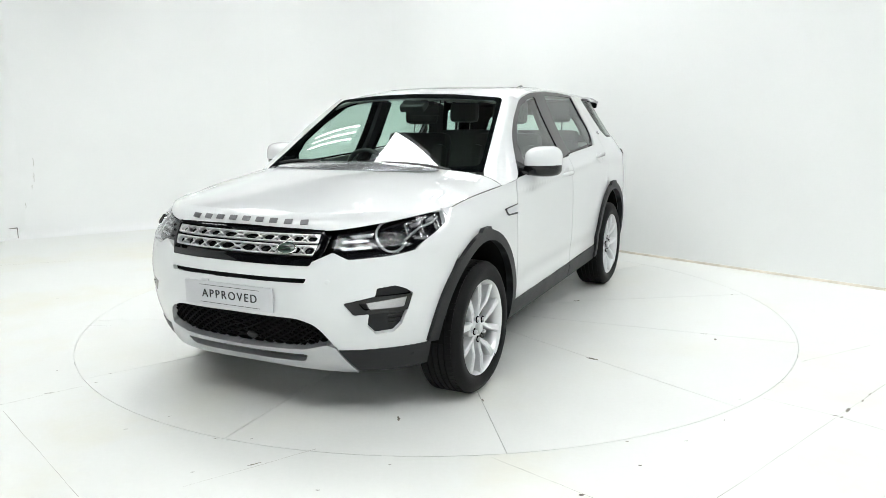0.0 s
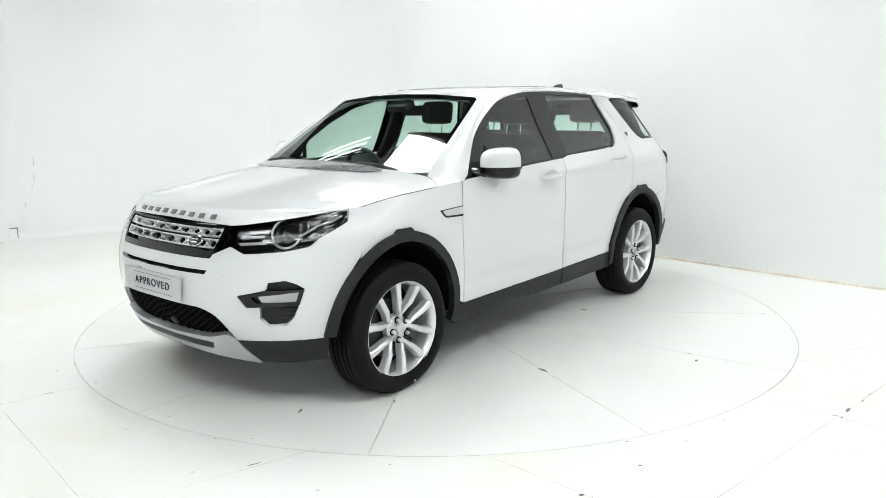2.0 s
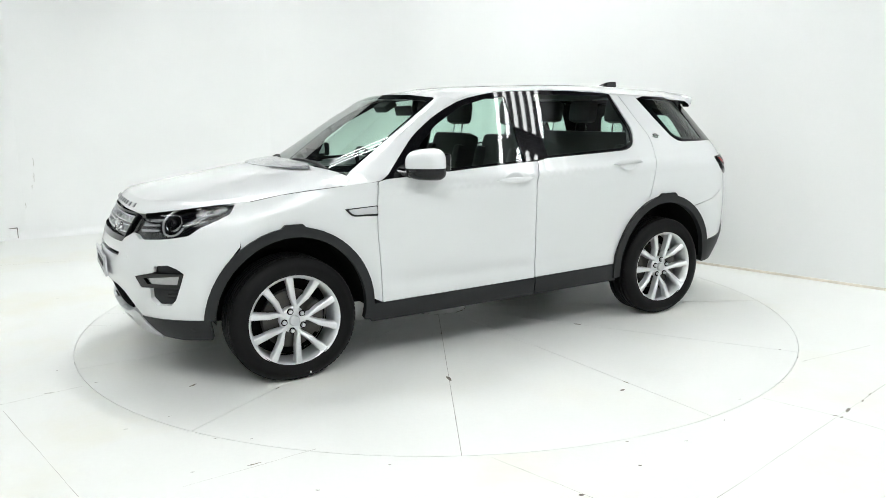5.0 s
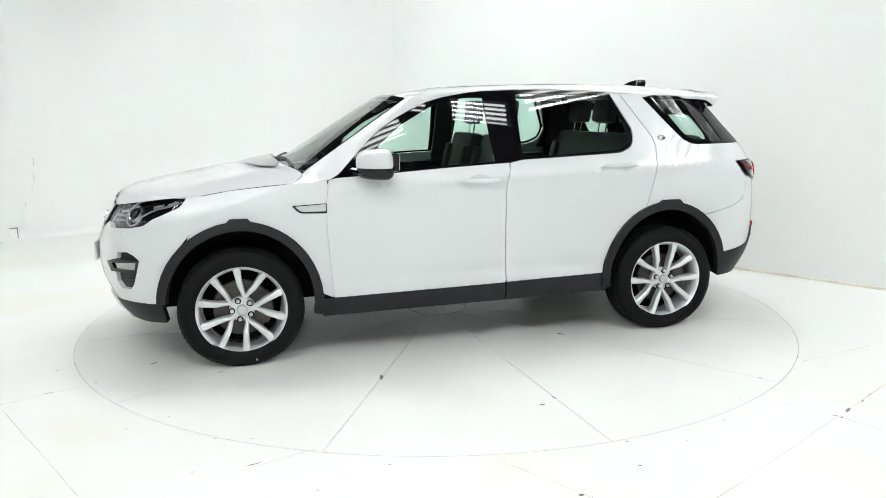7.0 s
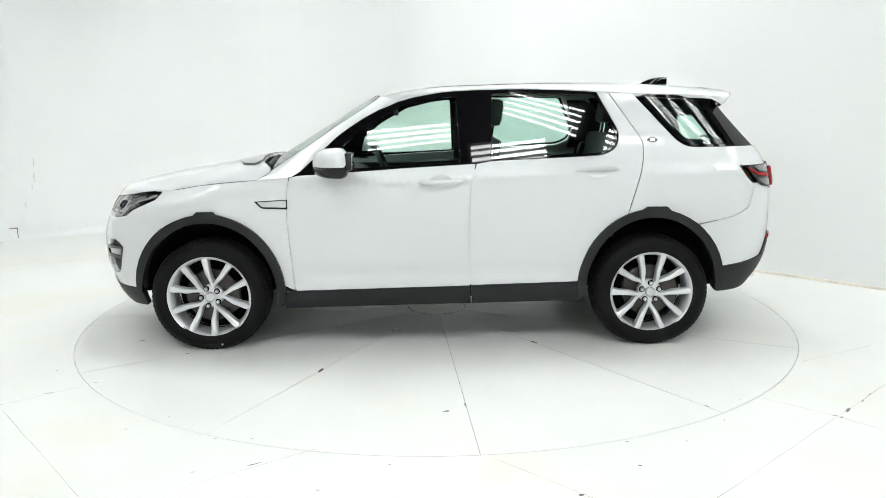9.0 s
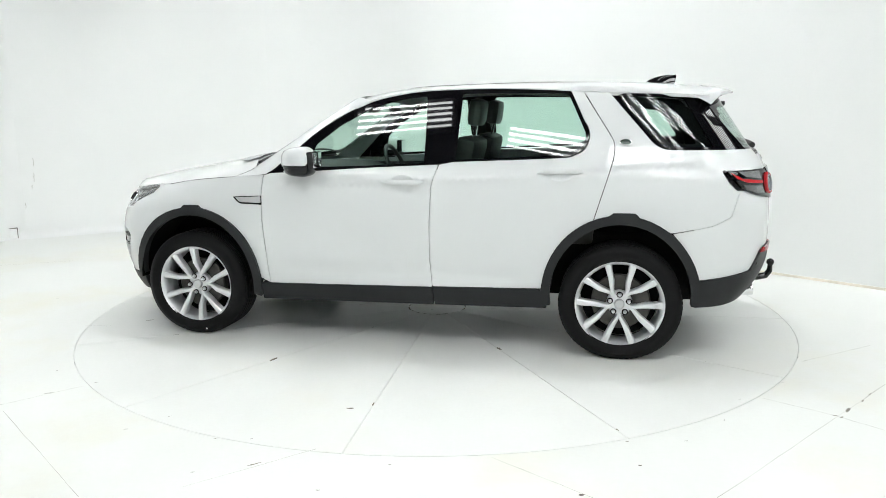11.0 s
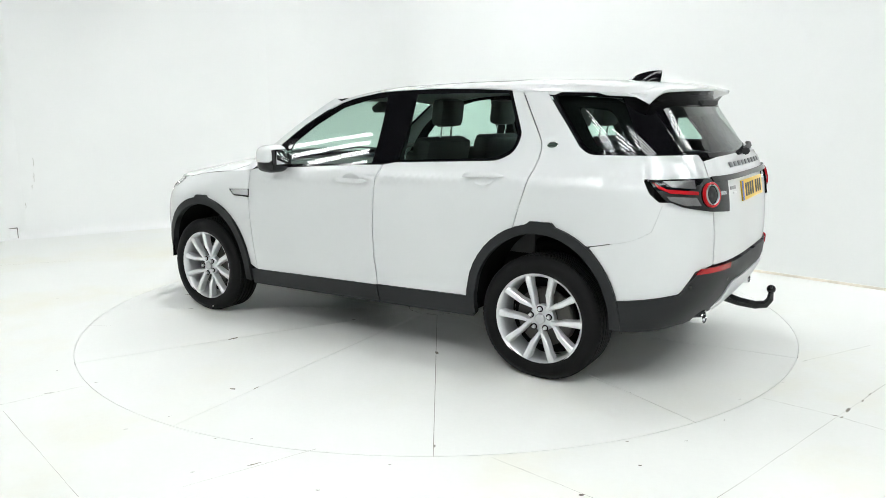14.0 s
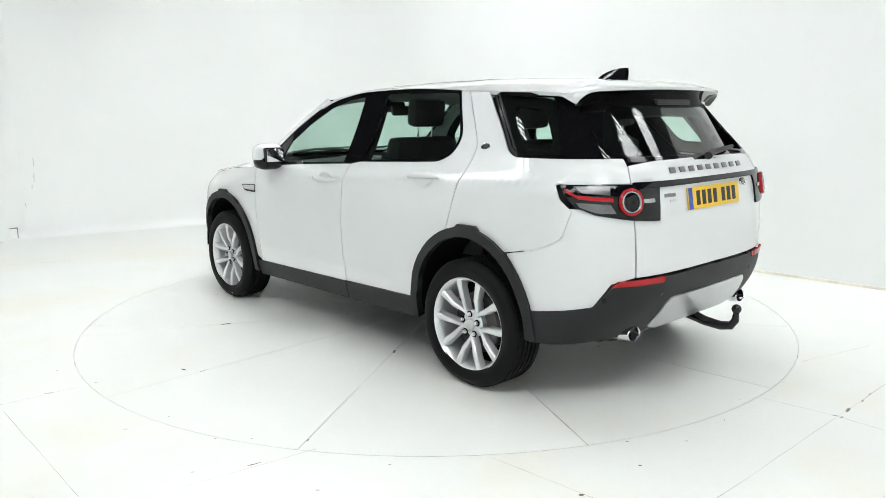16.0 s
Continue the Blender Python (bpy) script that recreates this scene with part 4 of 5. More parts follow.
# headlights
def headlight_inside():
    hl = new("lamp_unit")
    hl.parent = car
    for ph, zz, r, d, off, mat in ((49.3, .893, .047, .022, -.020, CHROME), (49.3, .893, .030, .028, -.016, GLOSS)):
        bm = bmesh.new()
        lathe(bm, [(r - .009, -.01), (r - .007, d * .7), (r - .002, d), (r, d * .7), (r, -.01)], "z", 32)
        ob = part("projector_ring", bm, mat, hl)
        ob.matrix_basis = spot(front, ph, zz, off - .010)
    bm = bmesh.new()
    bmesh.ops.create_uvsphere(bm, u_segments=20, v_segments=12, radius=.030, matrix=Matrix.Diagonal((1, 1, .6, 1)))
    ob = part("projector_lens", bm, GLOSS, hl)
    ob.matrix_basis = spot(front, 49.3, .893, -.020)
    # running light: an open ring with a tail to the tip
    bm = bmesh.new()
    pts = []
    for a in range(100, 345, 12):
        p, n = front(49.0 + 5.6 * math.cos(radians(a)), .893 + .066 * math.sin(radians(a)))
        pts.append(p - n * 0.014)
    tube(bm, pts, .006, 8)
    pts = [front(a, b)[0] - front(a, b)[1] * 0.014 for a, b in ((54.5, .878), (58, .902), (62, .925), (68, .940), (72.5, .962))]
    tube(bm, pts, .006, 8)
    part("running_light", bm, CLEARP, hl, "clear ring of the running light")
    for ol in ([(33.5, .905), (43, .915), (42, .900), (35, .892)], [(31, .880), (40.5, .887), (40.5, .876), (30.8, .868)], [(30, .850), (41, .858), (41.5, .847), (31, .838)], [(58, .944), (64, .955), (63, .940), (59, .930)], [(66, .957), (71, .969), (70.5, .955), (66.5, .946)]):
        part("reflector", panel(rounded(ol, .004, .03, DEG), front, off=-.018, thick=.01, sx=DEG), CLEARP, hl)
    return hl


headlight_inside()
twin([o for o in car.children if o.name.startswith("lamp_unit")][0])

# fog lamps
skin("fog_recess", [(32, .605), (43, .638), (44, .675), (51, .683), (56, .663), (59, .634), (57, .55), (54, .485), (50.5, .448), (43, .442), (40, .487), (40.5, .54), (35.5, .538)], front, CLAD, off=-.024, sx=DEG, r=0, label="dark grey fog lamp recess")
skin("fog_bezel", [(32.9, .600), (43.8, .629), (58.0, .631), (56.2, .556), (36.2, .545)], front, GLOSS, off=-.002, sx=DEG, r=.008, thick=.02, holes=[rounded([(38, .598), (56.0, .619), (54.8, .572), (40, .568)], .006, .03, DEG)])
skin("fog_lamp", [(40.5, .600), (56.3, .620), (55.0, .571), (42, .569)], front, CLEARP, off=-.008, sx=DEG, r=.006, thick=.01)
for pz in (.535, .515, .495):
    skin("vent_slat", [(48.5, pz), (54, pz + .003), (53.8, pz - .003), (48.5, pz - .006)], front, GLOSS, off=-.021, sx=DEG, r=0, thick=.008)
skin("washer_cover", [(38, .782), (44.5, .788), (44, .770), (38, .764)], front, PAINT, off=.0015, sx=DEG, r=.004, thick=.002)
for ph in (27.5, 57):
    oval("parking_sensor", spot(front, ph, .325 if ph > 40 else .70, .0045 if ph > 40 else .0), .011, .011, .002, CLAD if ph > 40 else PAINT, car)

# wing vents
v_out = [(1.065, .921), (.866, .930), (.866, .872), (1.022, .877, .02)]
skin("wing_vent", v_out, side, GLOSS, off=.003, r=.006, thick=.01, label="gloss black wing vent")
skin("vent_insert", [(1.045, .917), (.871, .926), (.871, .884), (1.018, .887, .02)], side, SILVER, off=.007, r=.006, thick=.008, label="silver vent insert")
oval("badge", spot(side, -1.374, 1.264, .001), .030, .017, .004, GREEN, car, "small oval badge with a silver rim", CHROME)


def door_handle(x0, x1, z, tilt):
    h = new("door_handle")
    h.parent = car
    xm = (x0 + x1) / 2
    bm = bmesh.new()
    secs = []
    for k in range(15):
        t = k / 14
        x = x0 + (x1 - x0) * t
        s = max(.15, 1 - abs(2 * t - 1) ** 5)
        p, n = side(x, z + tilt * (x - xm))
        off = .010 + .024 * (1 - abs(2 * t - 1) ** 4)
        u = Vector((0, 0, 1))
        secs.append([p + n * (off - .012 * s) + u * .013 * s, p + n * off + u * .0155 * s, p + n * (off + .006 * s) + u * .006 * s, p + n * (off + .006 * s) - u * .009 * s, p + n * off - u * .0155 * s, p + n * (off - .012 * s) - u * .013 * s])
    loft(bm, secs)
    part("grip", bm, PAINT, h, "", 50)
    # hollow behind the grip
    bm = bmesh.new()
    m = spot(side, xm + .0, z - .004, .0008)
    lathe(bm, [(0.0, .001), (.050, .0015), (.060, .0012), (.064, .0)], "z", 28, m @ Matrix.Diagonal((1.15, .72, 1, 1)))
    part("hollow", bm, PAINT, h, "", 60)
    twin(h)


door_handle(.072, -.206, 1.033, -.02)
door_handle(-.878, -1.145, 1.087, -.03)


def door_mirror():
    m = new("door_mirror")
    m.parent = car

    def ell(x0, x1, y0, y1, z0, z1, nm, mat, cut_lo=None, label=""):
        bm = bmesh.new()
        bmesh.ops.create_uvsphere(bm, u_segments=28, v_segments=18, radius=1)
        for v in bm.verts:
            c = v.co
            q = lambda a, e: math.copysign(abs(a) ** e, a)
            c.x, c.y, c.z = q(c.x, .62), q(c.y, .6), q(c.z, .72)
            if c.x < -.2:
                c.x = -.2 + (c.x + .2) * .75
            c.z *= 1 - .10 * (c.x + .3)
            if c.y > 0:   # the outer end sweeps back
                c.x -= .42 * c.y * max(0, c.x + .5)
            if cut_lo is not None:
                c.z = max(c.z, cut_lo)
        for v in bm.verts:
            v.co = Vector(((x0 + x1) / 2 + v.co.x * (x1 - x0) / 2, (y0 + y1) / 2 + v.co.y * (y1 - y0) / 2, (z0 + z1) / 2 + v.co.z * (z1 - z0) / 2))
        return part(nm, bm, mat, m, label, 60)
    ell(.462, .694, .872, 1.082, 1.060, 1.243, "cap", PAINT, -.22)
    ell(.458, .690, .877, 1.076, 1.058, 1.180, "base", GLOSS, None, "gloss black mirror base")
    bm = bmesh.new()
    box(bm, .458, .50, .90, 1.045, 1.11, 1.213, .012)
    part("mirror_housing", bm, GLOSS, m)
    bm = bmesh.new()
    box(bm, .455, .4585, .907, 1.038, 1.117, 1.206, .0015)
    part("mirror_glass", bm, CHROME, m)
    bm = bmesh.new()
    tube(bm, [(.72, .835, 1.105), (.68, .87, 1.098), (.62, .92, 1.09)], [.030, .026, .022], 10)
    part("stalk", bm, GLOSS, m)
    twin(m)


door_mirror()

# base of the windscreen: raised grey panel on the bonnet, scuttle and wipers
cov = with_normal(lambda x, y: Vector((x, y, bonnet_z(x, y) + .010 * max(0, 1 - ((x - 1.16) / .16) ** 2))), .004, .004, lambda p: Vector((0, 0, 1)))
skin("cowl_cover", [(1.32, 0), (1.30, .25), (1.22, .48), (1.13, .56), (1.10, .44), (1.125, .25), (1.135, 0), (1.125, -.25), (1.10, -.44), (1.13, -.56), (1.22, -.48), (1.30, -.25)], cov, surface("shiny_grey", (0.30, 0.31, 0.32), 0.22, metal=0.5, coat=0.6, var=0.05), mirror=False, off=.003, r=.01, thick=.004, label="raised shiny grey panel at the rear of the bonnet")
bm = bmesh.new()
loft(bm, [[Vector((screen_x(y, 1.10) + dx - .0, y, z)) for y in np.linspace(-.72, .72, 17)] for dx, z in ((.05, 1.085), (.03, 1.092), (-.01, 1.108), (-.03, 1.09))])
part("scuttle", bm, TRIM, car, "black scuttle panel")
for y0, y1, zz in ((.58, -.10, 1.135), (-.12, -.66, 1.13)):
    bm = bmesh.new()
    pts = []
    for t in np.linspace(0, 1, 9):
        y = y0 + (y1 - y0) * t
        z = 1.118 + .045 * math.sin(t * 2.6) * (1 - .3 * t)
        pts.append(Vector((screen_x(y, z) + .022, y, z)))
    tube(bm, pts, [.011] * 3 + [.008] * 6, 6)
    part("wiper", bm, TRIM, car)

# glass panel in the roof and the aerial fin
skin("roof_panel", [(.02, .40), (.05, 0), (.02, -.40), (-.95, -.42), (-.95, .42)], roof_top, GLOSS, mirror=False, off=.0015, r=.04, thick=.004, label="dark glass roof panel")
bm = bmesh.new()
secs = []
for k in range(9):
    t = k / 8
    x = -1.50 - .185 * t
    h = .006 + .060 * math.sin(t * 1.62) ** 0.75
    w = .020 * math.sin(min(1, .25 + t * 1.1) * math.pi * .62)
    zb = roof_z(x, 0) - .002
    secs.append([Vector((x, -w, zb)), Vector((x - .01 * t, -w * .5, zb + h * .6)), Vector((x - .012 * t, 0, zb + h)), Vector((x - .01 * t, w * .5, zb + h * .6)), Vector((x, w, zb))])
loft(bm, secs)
part("aerial_fin", bm, GLOSS, car, "gloss black shark fin aerial", 60)

# tail lights
for nm, ol, mat, off in (("red_band", [(69, 1.092), (62, 1.062), (43, 1.048), (43, 1.032), (60, 1.044), (66, 1.066)], REDP, .013), ("clear_band", [(64, 1.098), (45, 1.100), (44.5, 1.060), (59, 1.070)], SMOKED, .012),
                         ("clear_band", [(62, 1.030), (44.5, 1.020), (41.5, .978), (52, .984), (60, 1.008)], SMOKED, .012), ("clear_band", [(27.5, 1.038), (22.0, 1.038), (22.0, 1.020), (27.5, 1.020)], CLEARP, .014)):
    skin(nm, ol, rear, mat, off=off, sx=45.0, r=.004, thick=.006)
for r0, r1, mat, off in ((.064, .053, REDP, .018), (.052, .044, CLEARP, .020), (.043, .0, GLOSS, .016)):
    bm = bmesh.new()
    lathe(bm, [(r1, 0.0), (r1, .007), ((r0 + r1) / 2, .011), (r0, .006), (r0, -.006)], "z", 36)
    ob = part("lamp_ring", bm, mat, car)
    ob.matrix_basis = spot(rear, 34.0, 1.028, off - .006)
    twin(ob)
skin("tailgate_trim", [(-33, 1.112), (33, 1.112), (31, 1.086), (-31, 1.086)], rear, GLOSS, mirror=False, off=.014, sx=45.0, r=.004, thick=.02, label="gloss black trim above the plate")
RP = spot(rear, 0.0, 1.015, .006)
rp = plate_box("rear_plate", RP, .52, .111, .008, YELLOW, car, label="yellow plate with a blue band")
plate_box("blue_band", Matrix.Translation((-.238, 0, .001)), .038, .106, .001, BLUE, rp, 0)
for k in range(7):
    plate_box("plate_bar", Matrix.Translation((-.165 + k * .056 + (.03 if k > 3 else 0), 0, .001)), .036, .072, .001, INK, rp, 0)
for k in range(9):
    y = .335 - .67 * k / 8
    ph = math.copysign(math.degrees(math.asin(min(1, (abs(y) / WZ(1.155)) ** (RN / 2)))), y)
    plate_box("tailgate_letter_bar", spot(rear, ph, 1.158, .006), .046, .028, .006, DARK_SILVER, car, .0015)
for k in range(5):
    plate_box("badge_bar", spot(rear, 15.5 - k * .95, 1.045, .004), .022, .018, .003, DARK_SILVER, car, .001)
plate_box("badge_bar", spot(rear, 12.2, 1.018, .004), .05, .010, .003, SILVER, car, .001)
oval("badge", spot(rear, -9.5, 1.062, .004), .032, .019, .005, GREEN, car, "small oval badge with a silver rim", CHROME)

# rear bumper pieces
skin("rear_reflector", [(43.2, .638), (39.8, .664), (16.5, .664), (16.5, .634)], rear, REDP, off=.017, sx=45.0, r=.004, thick=.01)
skin("diffuser", [(-11.5, .548), (11.5, .548), (13.5, .52), (16, .40), (11, .375), (-11, .375), (-16, .40), (-13.5, .52)], rear, SILVER, mirror=False, off=.020, sx=45.0, r=.012, thick=.03, label="satin silver lower rear panel")
for ph in (46, 17):
    both(oval("parking_sensor", spot(rear, ph, .575, .0125), .011, .011, .002, GLOSS, car))
bm = bmesh.new()
lathe(bm, [(.046, .16), (.046, -.02), (.043, -.025), (.040, -.02), (.038, .12), (.0, .12)], "x", 28, Matrix.Diagonal((1, 1.15, .8, 1)))
ob = part("exhaust_tip", bm, CHROME, car)
ob.matrix_basis = pose(-2.13, .55, .372, 0, 4, 0)
twin(ob)
bm = bmesh.new()
lathe(bm, [(0, -.16), (.08, -.16), (.10, -.13), (.10, .13), (.08, .16), (0, .16)], "y", 24, Matrix.Diagonal((1.5, 1, .7, 1)))
ob = part("silencer", bm, DISCM, car)
ob.matrix_basis = pose(-1.93, .40, .36)
twin(ob)
tow = new("tow_bar")
tow.parent = car
bm = bmesh.new()
tube(bm, [(-1.98, -.055, .38), (-2.10, -.055, .355), (-2.20, -.055, .330), (-2.29, -.055, .322), (-2.346, -.055, .334), (-2.369, -.055, .367), (-2.371, -.055, .407)], [.03, .03, .026, .024, .023, .020, .015], 12)
part("neck", bm, GLOSS, tow, "black tow bar neck")
bm = bmesh.new()
bmesh.ops.create_uvsphere(bm, u_segments=20, v_segments=14, radius=.025, matrix=Matrix.Translation((-2.371, -.055, .427)))
part("ball", bm, GLOSS, tow)
# rear wiper
bm = bmesh.new()
pts = [Vector((backlight_x(y, z) - .028, y, z)) for y, z in ((.0, 1.215), (-.05, 1.228), (-.18, 1.238), (-.34, 1.245), (-.42, 1.246))]
tube(bm, pts, [.022, .018, .014, .012, .009], 8)
part("rear_wiper", bm, TRIM, car)


# ---- cabin ----
def seat(x, y, w, wide=1):
    s = new("seat")
    s.parent = car
    s.matrix_basis = pose(x, y, 0)
    bm = bmesh.new()
    box(bm, -.26, .26, -w / 2, w / 2, .62, .78, .05)
    part("cushion", bm, LEATHER, s, "", 40)
    bm = bmesh.new()
    m = pose(-.25, 0, .74, 0, -14, 0)
    box(bm, -.07, .07, -w / 2, w / 2, 0, .56, .055, m)
    for t in (-1, 1):
        box(bm, -.02, .11, t * (w / 2 - .05) - .05, t * (w / 2 - .05) + .05, .05, .46, .04, m)
    part("backrest", bm, LEATHER, s, "", 40)
    for k in range(wide):
        yy = (k - (wide - 1) / 2) * (w / wide)
        bm = bmesh.new()
        m2 = pose(-.40, yy, 1.33, 0, -8, 0)
        box(bm, -.045, .05, -.135, .135, .02, .20, .045, m2)
        part("headrest", bm, LEATHER, s, "", 40)
        bm = bmesh.new()
        for t in (-.06, .06):
            tube(bm, [(-.385, yy + t, 1.24), (-.405, yy + t, 1.37)], .006, 6)
        part("headrest_post", bm, CHROME, s)
    return s


seat(-.02, .37, .52)
seat(-.02, -.37, .52)
seat(-.95, 0, 1.28, 3)
bm = bmesh.new()
loft(bm, [[Vector((x, y, z - .05 * abs(y / .75) ** 3)) for y in np.linspace(-.76, .76, 13)] for x, z in ((1.04, 1.085), (.80, 1.09), (.62, 1.085), (.50, 1.05), (.46, .95), (.50, .75))])
part("dashboard", bm, TRIM, car, "dark dashboard")
sw = new("steering_wheel")
sw.parent = car
sw.matrix_basis = pose(.34, -.37, 1.02, 0, -66, 0)
bm = bmesh.new()
lathe(bm, [(.185 + .016 * math.cos(radians(a)), .016 * math.sin(radians(a))) for a in range(0, 360, 45)], "z", 40, None, True)
part("rim", bm, LEATHER, sw, "black leather steering wheel rim")
bm = bmesh.new()
box(bm, -.055, .055, -.07, .07, -.03, .015, .02)
for a in (0, 90, -90):
    box(bm, .04, .18, -.016, .016, -.012, .004, .004, pose(0, 0, 0, 0, 0, a + 180))
part("boss", bm, TRIM, sw)
bm = bmesh.new()
box(bm, -.012, .012, -.12, .12, -.035, .035, .012)
ob = part("inside_mirror", bm, TRIM, car)
ob.matrix_basis = pose(.24, 0, 1.455, 0, 12, 0)
bm = bmesh.new()
box(bm, .0, .10, -.09, .09, -.03, .02, .015)
ob = part("sensor_box", bm, TRIM, car)
ob.matrix_basis = pose(.34, 0, 1.515, 0, 30, 0)
skin("headlining", [(.30, .55), (.33, 0), (.30, -.55), (-1.85, -.55), (-1.85, .55)], roof_top, LINER, mirror=False, off=-.035, r=.02, thick=0)
skin("door_lining", [(.80, 1.05), (.1, 1.095), (-.3, 1.11), (-1.10, 1.15), (-1.2, 1.15), (-1.2, .9), (-.98, .78), (-.86, .6), (.8, .6)], side, TRIM, off=-.085, r=0, thick=.02)
skin("quarter_lining", [(-1.2, 1.55), (-1.30, 1.53), (-1.60, 1.20), (-1.95, 1.20), (-1.98, .9), (-1.2, .9)], side, TRIM, off=-.06, r=0, thick=.01)
skin("quarter_lining", [(-1.24, 1.545), (-1.62, 1.535), (-1.80, 1.522), (-1.93, 1.35), (-2.0, 1.20), (-1.55, 1.20)], QUART, MATT, off=-.045, r=0, thick=.02,
     holes=[rounded([(-1.44, 1.487, .05), (-1.66, 1.478, .05), (-1.80, 1.275, .05), (-1.60, 1.268, .06)], .05)])
skin("tailgate_lining", [(-.72, 1.19), (0, 1.19), (.72, 1.19), (.60, 1.515), (0, 1.53), (-.60, 1.515)], backlight, MATT, mirror=False, r=.01, off=-.05, thick=.02, holes=[rounded([(-.52, 1.25), (0, 1.245), (.52, 1.25), (.42, 1.44), (0, 1.452), (-.42, 1.44)], .06)])
skin("pillar_lining", [(-.20, 1.55), (-.34, 1.55), (-.36, 1.10), (-.20, 1.10)], side, TRIM, off=-.045, r=0, thick=.03)
skin("pillar_lining", [(-1.10, 1.545), (-1.25, 1.54), (-1.56, 1.18), (-1.13, 1.18), (-1.165, 1.31)], side, TRIM, off=-.03, r=0, thick=.03)
bm = bmesh.new()
box(bm, -1.95, -1.35, -.60, .60, .88, 1.12, .02)
part("load_cover", bm, TRIM, car, "dark load cover")


# ---- wear on the floor and walls ----
def flake(bm, x, y, r, ang, n=9, stretch=2.2, z=0.0006):
    """A thin irregular chip."""
    vs = []
    for k in range(n):
        a = 2 * math.pi * k / n
        q = r * (0.55 + 0.75 * random.random())
        u, v = q * math.cos(a) * stretch, q * math.sin(a) * 0.7
        vs.append(bm.verts.new((x + u * math.cos(ang) - v * math.sin(ang), y + u * math.sin(ang) + v * math.cos(ang), z)))
    bm.faces.new(vs)


def floor_joint(a, b, w=0.003):
    a, b = Vector(a), Vector(b)
    d = (b - a).normalized()
    n = Vector((-d.y, d.x))
    bm = bmesh.new()
    m = max(6, int((b - a).length / 0.12))
    lf, rt = [], []
    for k in range(m + 1):
        p = a.lerp(b, k / m) + n * random.uniform(-0.002, 0.002)
        ww = w * random.uniform(0.35, 1.1)
        lf.append(Vector((p.x + n.x * ww / 2, p.y + n.y * ww / 2, 0.0008)))
        rt.append(Vector((p.x - n.x * ww / 2, p.y - n.y * ww / 2, 0.0008)))
    loft(bm, [lf, rt])
    ob = mesh_ob("floor_joint", bm, JOINT, smooth=0)
    tagged(ob, "faint grey joint in the painted floor", "joint", kind="structure")


JOINT = surface("faint_joint", (0.42, 0.41, 0.38), 0.8, var=0.3, scale=14)
random.seed(5)
for a, b in (((-2.173, -1.929), (-1.39, -2.783)), ((-1.011, -2.713), (-0.537, -2.391)), ((2.402, -1.69), (1.059, -2.848)), ((1.661, -1.868), (1.911, -2.096)), ((1.911, -2.096), (2.049, -2.267)), ((0.226, -2.491), (0.588, -2.837)), ((-2.234, -1.847), (-1.924, -1.588)), ((-2.467, -0.422), (-2.279, -0.429)), ((2.135, -1.317), (2.696, -1.037)), ((-4.302, 1.733), (-3.675, 1.929))):
    floor_joint(a, b)
bm = bmesh.new()
for x, y, r, ang, st in ((2.010, -2.030, 0.012, 0.9, 2.8), (2.235, -1.830, 0.006, 0.8, 3), (2.146, -1.919, 0.006, 0.8, 3), (1.932, -2.117, 0.008, 0.6, 2), (-0.776, -2.528, 0.007, 0.55, 5), (-2.065, -1.691, 0.007, 0.3, 4), (-1.016, -2.592, 0.005, 0.2, 2), (0.550, -2.811, 0.01, 0.2, 1.6), (0.841, -2.353, 0.004, 0.1, 2), (1.104, -2.354, 0.005, 0.1, 2), (0.838, -2.578, 0.006, 0.1, 1.6), (1.361, -2.134, 0.004, 0.9, 2), (1.540, -1.879, 0.004, 0.1, 2), (-1.468, -2.161, 0.005, 0.2, 2), (-1.016, -2.276, 0.004, 0.2, 2), (-0.849, -2.281, 0.004, 0.2, 2), (-1.886, -1.538, 0.005, 0.1, 2), (-2.203, -1.338, 0.004, 0, 2), (-0.475, -2.752, 0.005, 0, 2), (-0.205, -2.547, 0.004, 0, 2), (1.911, -2.096, 0.007, -0.3, 2), (1.860, -1.657, 0.004, 0.1, 2), (-1.313, -2.015, 0.004, 0.4, 3)):
    flake(bm, x, y, r, ang, 9, st)
for _ in range(14):
    a, r = random.uniform(0, 6.28), random.uniform(2.55, 4.2)
    x, y = r * math.cos(a), r * math.sin(a)
    if y < 1.0:
        flake(bm, x, y, random.uniform(.002, .007), random.uniform(0, 3.1), 7, 1.6)
tagged(mesh_ob("paint_chips", bm, CHIP, smooth=0), "small dark chips in the floor paint", "chips", kind="stuff")
# chips on the turntable, mostly along its joints
bm = bmesh.new()
for k in range(12):
    a = radians(3.6 + 30 * k)
    for _ in range(1):
        r = random.uniform(.25, 2.4)
        w = random.choice((-1, 1)) * random.uniform(0, .006)
        flake(bm, r * math.cos(a) - w * math.sin(a), r * math.sin(a) + w * math.cos(a), random.uniform(.003, .008), a, 8, random.uniform(1.5, 4))
for _ in range(4):
    a, r = random.uniform(0, 6.28), 2.44 * math.sqrt(random.random())
    flake(bm, r * math.cos(a), r * math.sin(a), random.uniform(.002, .006), random.uniform(0, 3.1), 7, 1.7)
for x, y, r, ang, st in ((0.685, 1.383, 0.016, 1.35, 2.6), (1.939, 0.764, 0.012, 0.6, 2.4), (-0.018, 1.991, 0.012, 0.1, 1.6), (-0.606, 0.902, 0.014, 2.3, 2.2)):
    flake(bm, x, y, r, ang, 11, st)
for k in range(16):
    a = radians(15 * k + random.uniform(-4, 4))
    flake(bm, .2125 * math.cos(a), .2125 * math.sin(a), random.uniform(.004, .012), a + 1.57, 9, 2.5)
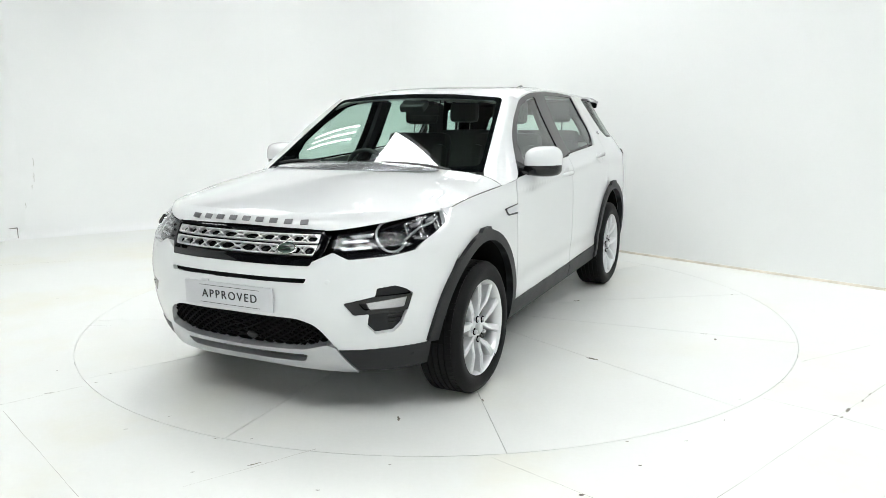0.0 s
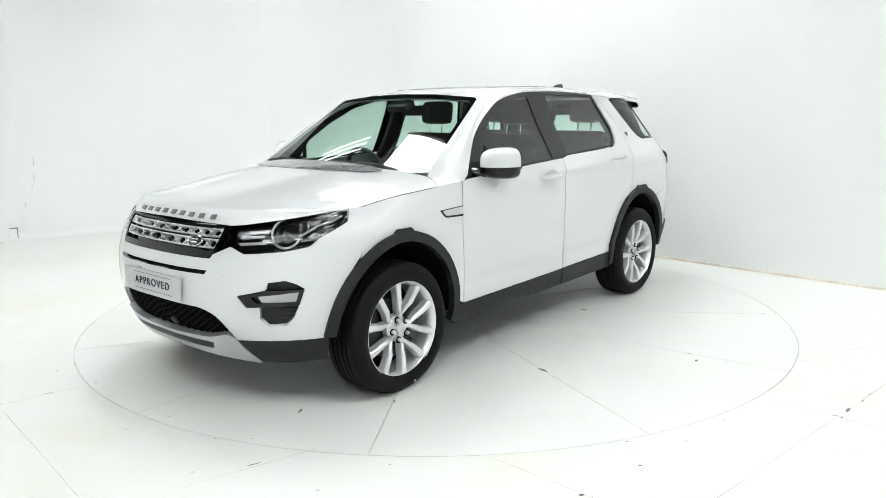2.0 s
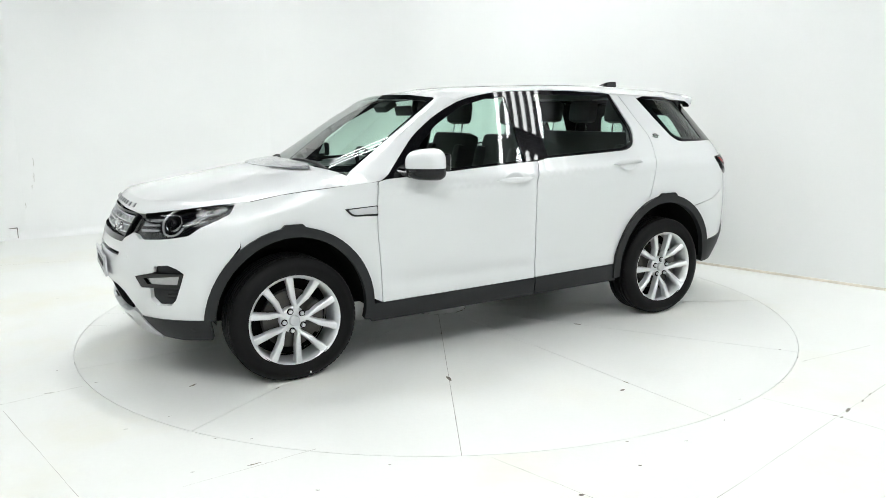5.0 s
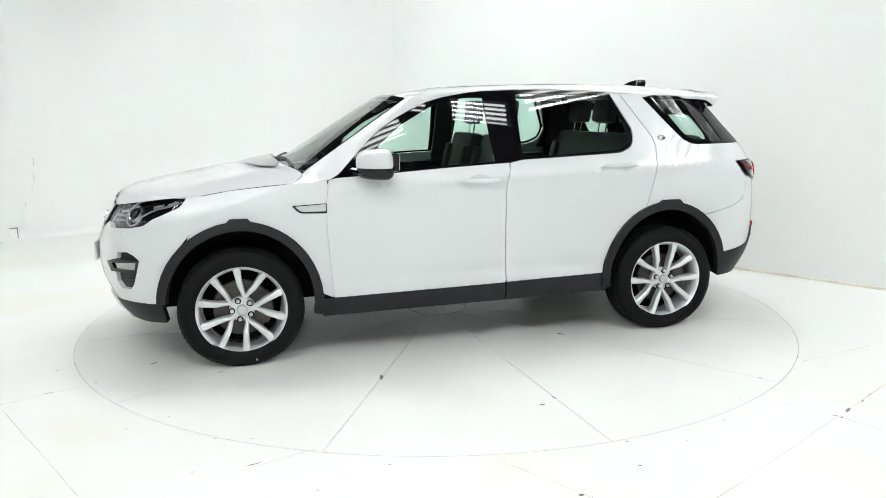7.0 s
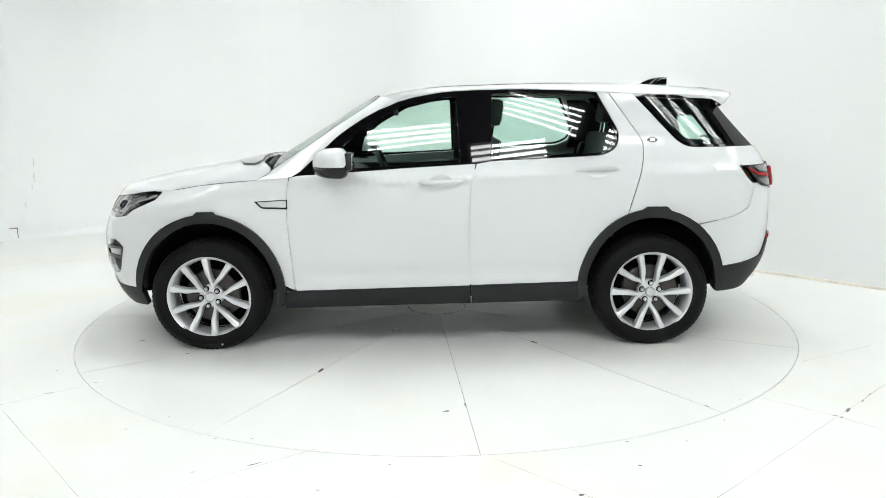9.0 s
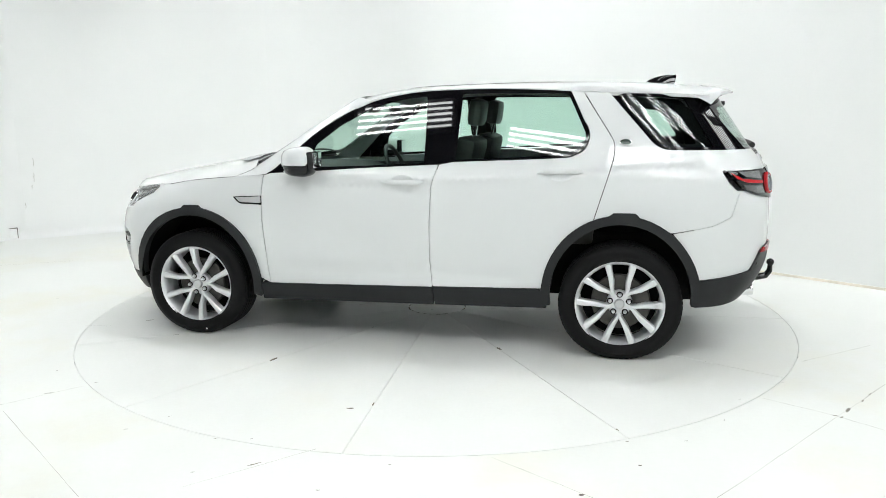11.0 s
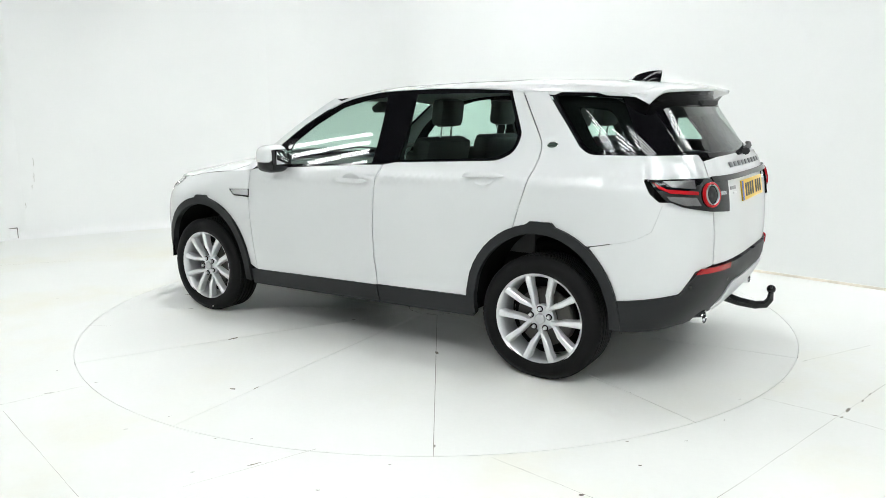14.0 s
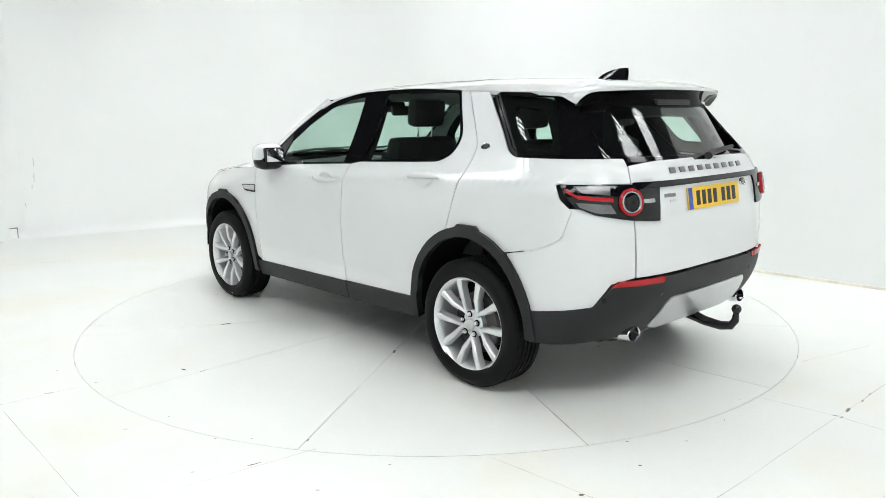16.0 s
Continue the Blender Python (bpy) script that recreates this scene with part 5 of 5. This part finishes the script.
tagged(part("paint_chips", bm, CHIP, turntable, "dark chips in the turntable's paint", 0), kind="stuff")

# low access panel and hairline cracks on the far wall
ND = (Vector(ROOM[1]) - Vector(ROOM[2])).normalized()
hatch = new("wall_hatch")
hatch.matrix_basis = Matrix.Translation((-5.078, 3.253, 0.072)) @ Matrix.Rotation(math.atan2(ND.y, ND.x), 4, "Z")
tagged(hatch, "low white access panel with a dark broken edge", "access panel")
bm = bmesh.new()
box(bm, -.16, .10, -.03, .03, -.068, .062, .003)
part("cover", bm, WALLM, hatch)
for x0, x1, z0, z1 in ((.098, .105, -.068, .066), (-.16, .105, .061, .066), (-.02, .105, -.0705, -.066)):
    bm = bmesh.new()
    box(bm, x0, x1, -.035, .026, z0, z1, .001)
    part("edge", bm, SEAM, hatch, smooth=0)
bm = bmesh.new()
for x, y, z0, z1 in ((-4.790, 3.440, .95, .86), (-4.796, 3.436, .77, .67), (-4.822, 3.420, .63, .58), (-4.90, 3.378, .42, .36)):
    pts = [Vector((x + .006 * random.uniform(-1, 1) - .02 * (z0 - z), y, z)) for z in np.linspace(z0, z1, 6)]
    tube(bm, pts, .0028, 4)
tagged(mesh_ob("wall_crack", bm, JOINT, smooth=0), "hairline cracks in the white wall paint", "crack", kind="structure")


# ---- movement ----
TURN = [(0, 243.24), (0.5, 239.74), (1, 236.26), (1.5, 232.8), (2, 229.35), (2.5, 225.9), (3, 222.45), (3.5, 219.0), (4, 215.54), (5.25, 206.86), (6.5, 198.13), (7, 194.62), (7.5, 191.11), (8, 187.6),
        (8.5, 184.09), (9, 180.58), (10.25, 171.83), (11.5, 163.13), (12, 159.67), (12.5, 156.21), (13, 152.76), (13.5, 149.31), (14, 145.86), (14.5, 142.4), (15, 138.93), (15.5, 135.44), (16, 131.91)]
AXIS = (-0.0452, -0.056)   # the turntable's axis in the car's plan


def motions():
    walk(car, [(t, pose(0, 0, 0, 0, 0, a) @ pose(-AXIS[0], -AXIS[1], LIFT)) for t, a in TURN])
    walk(turntable, [(t, pose(0, 0, 0, 0, 0, a)) for t, a in TURN])


motions()
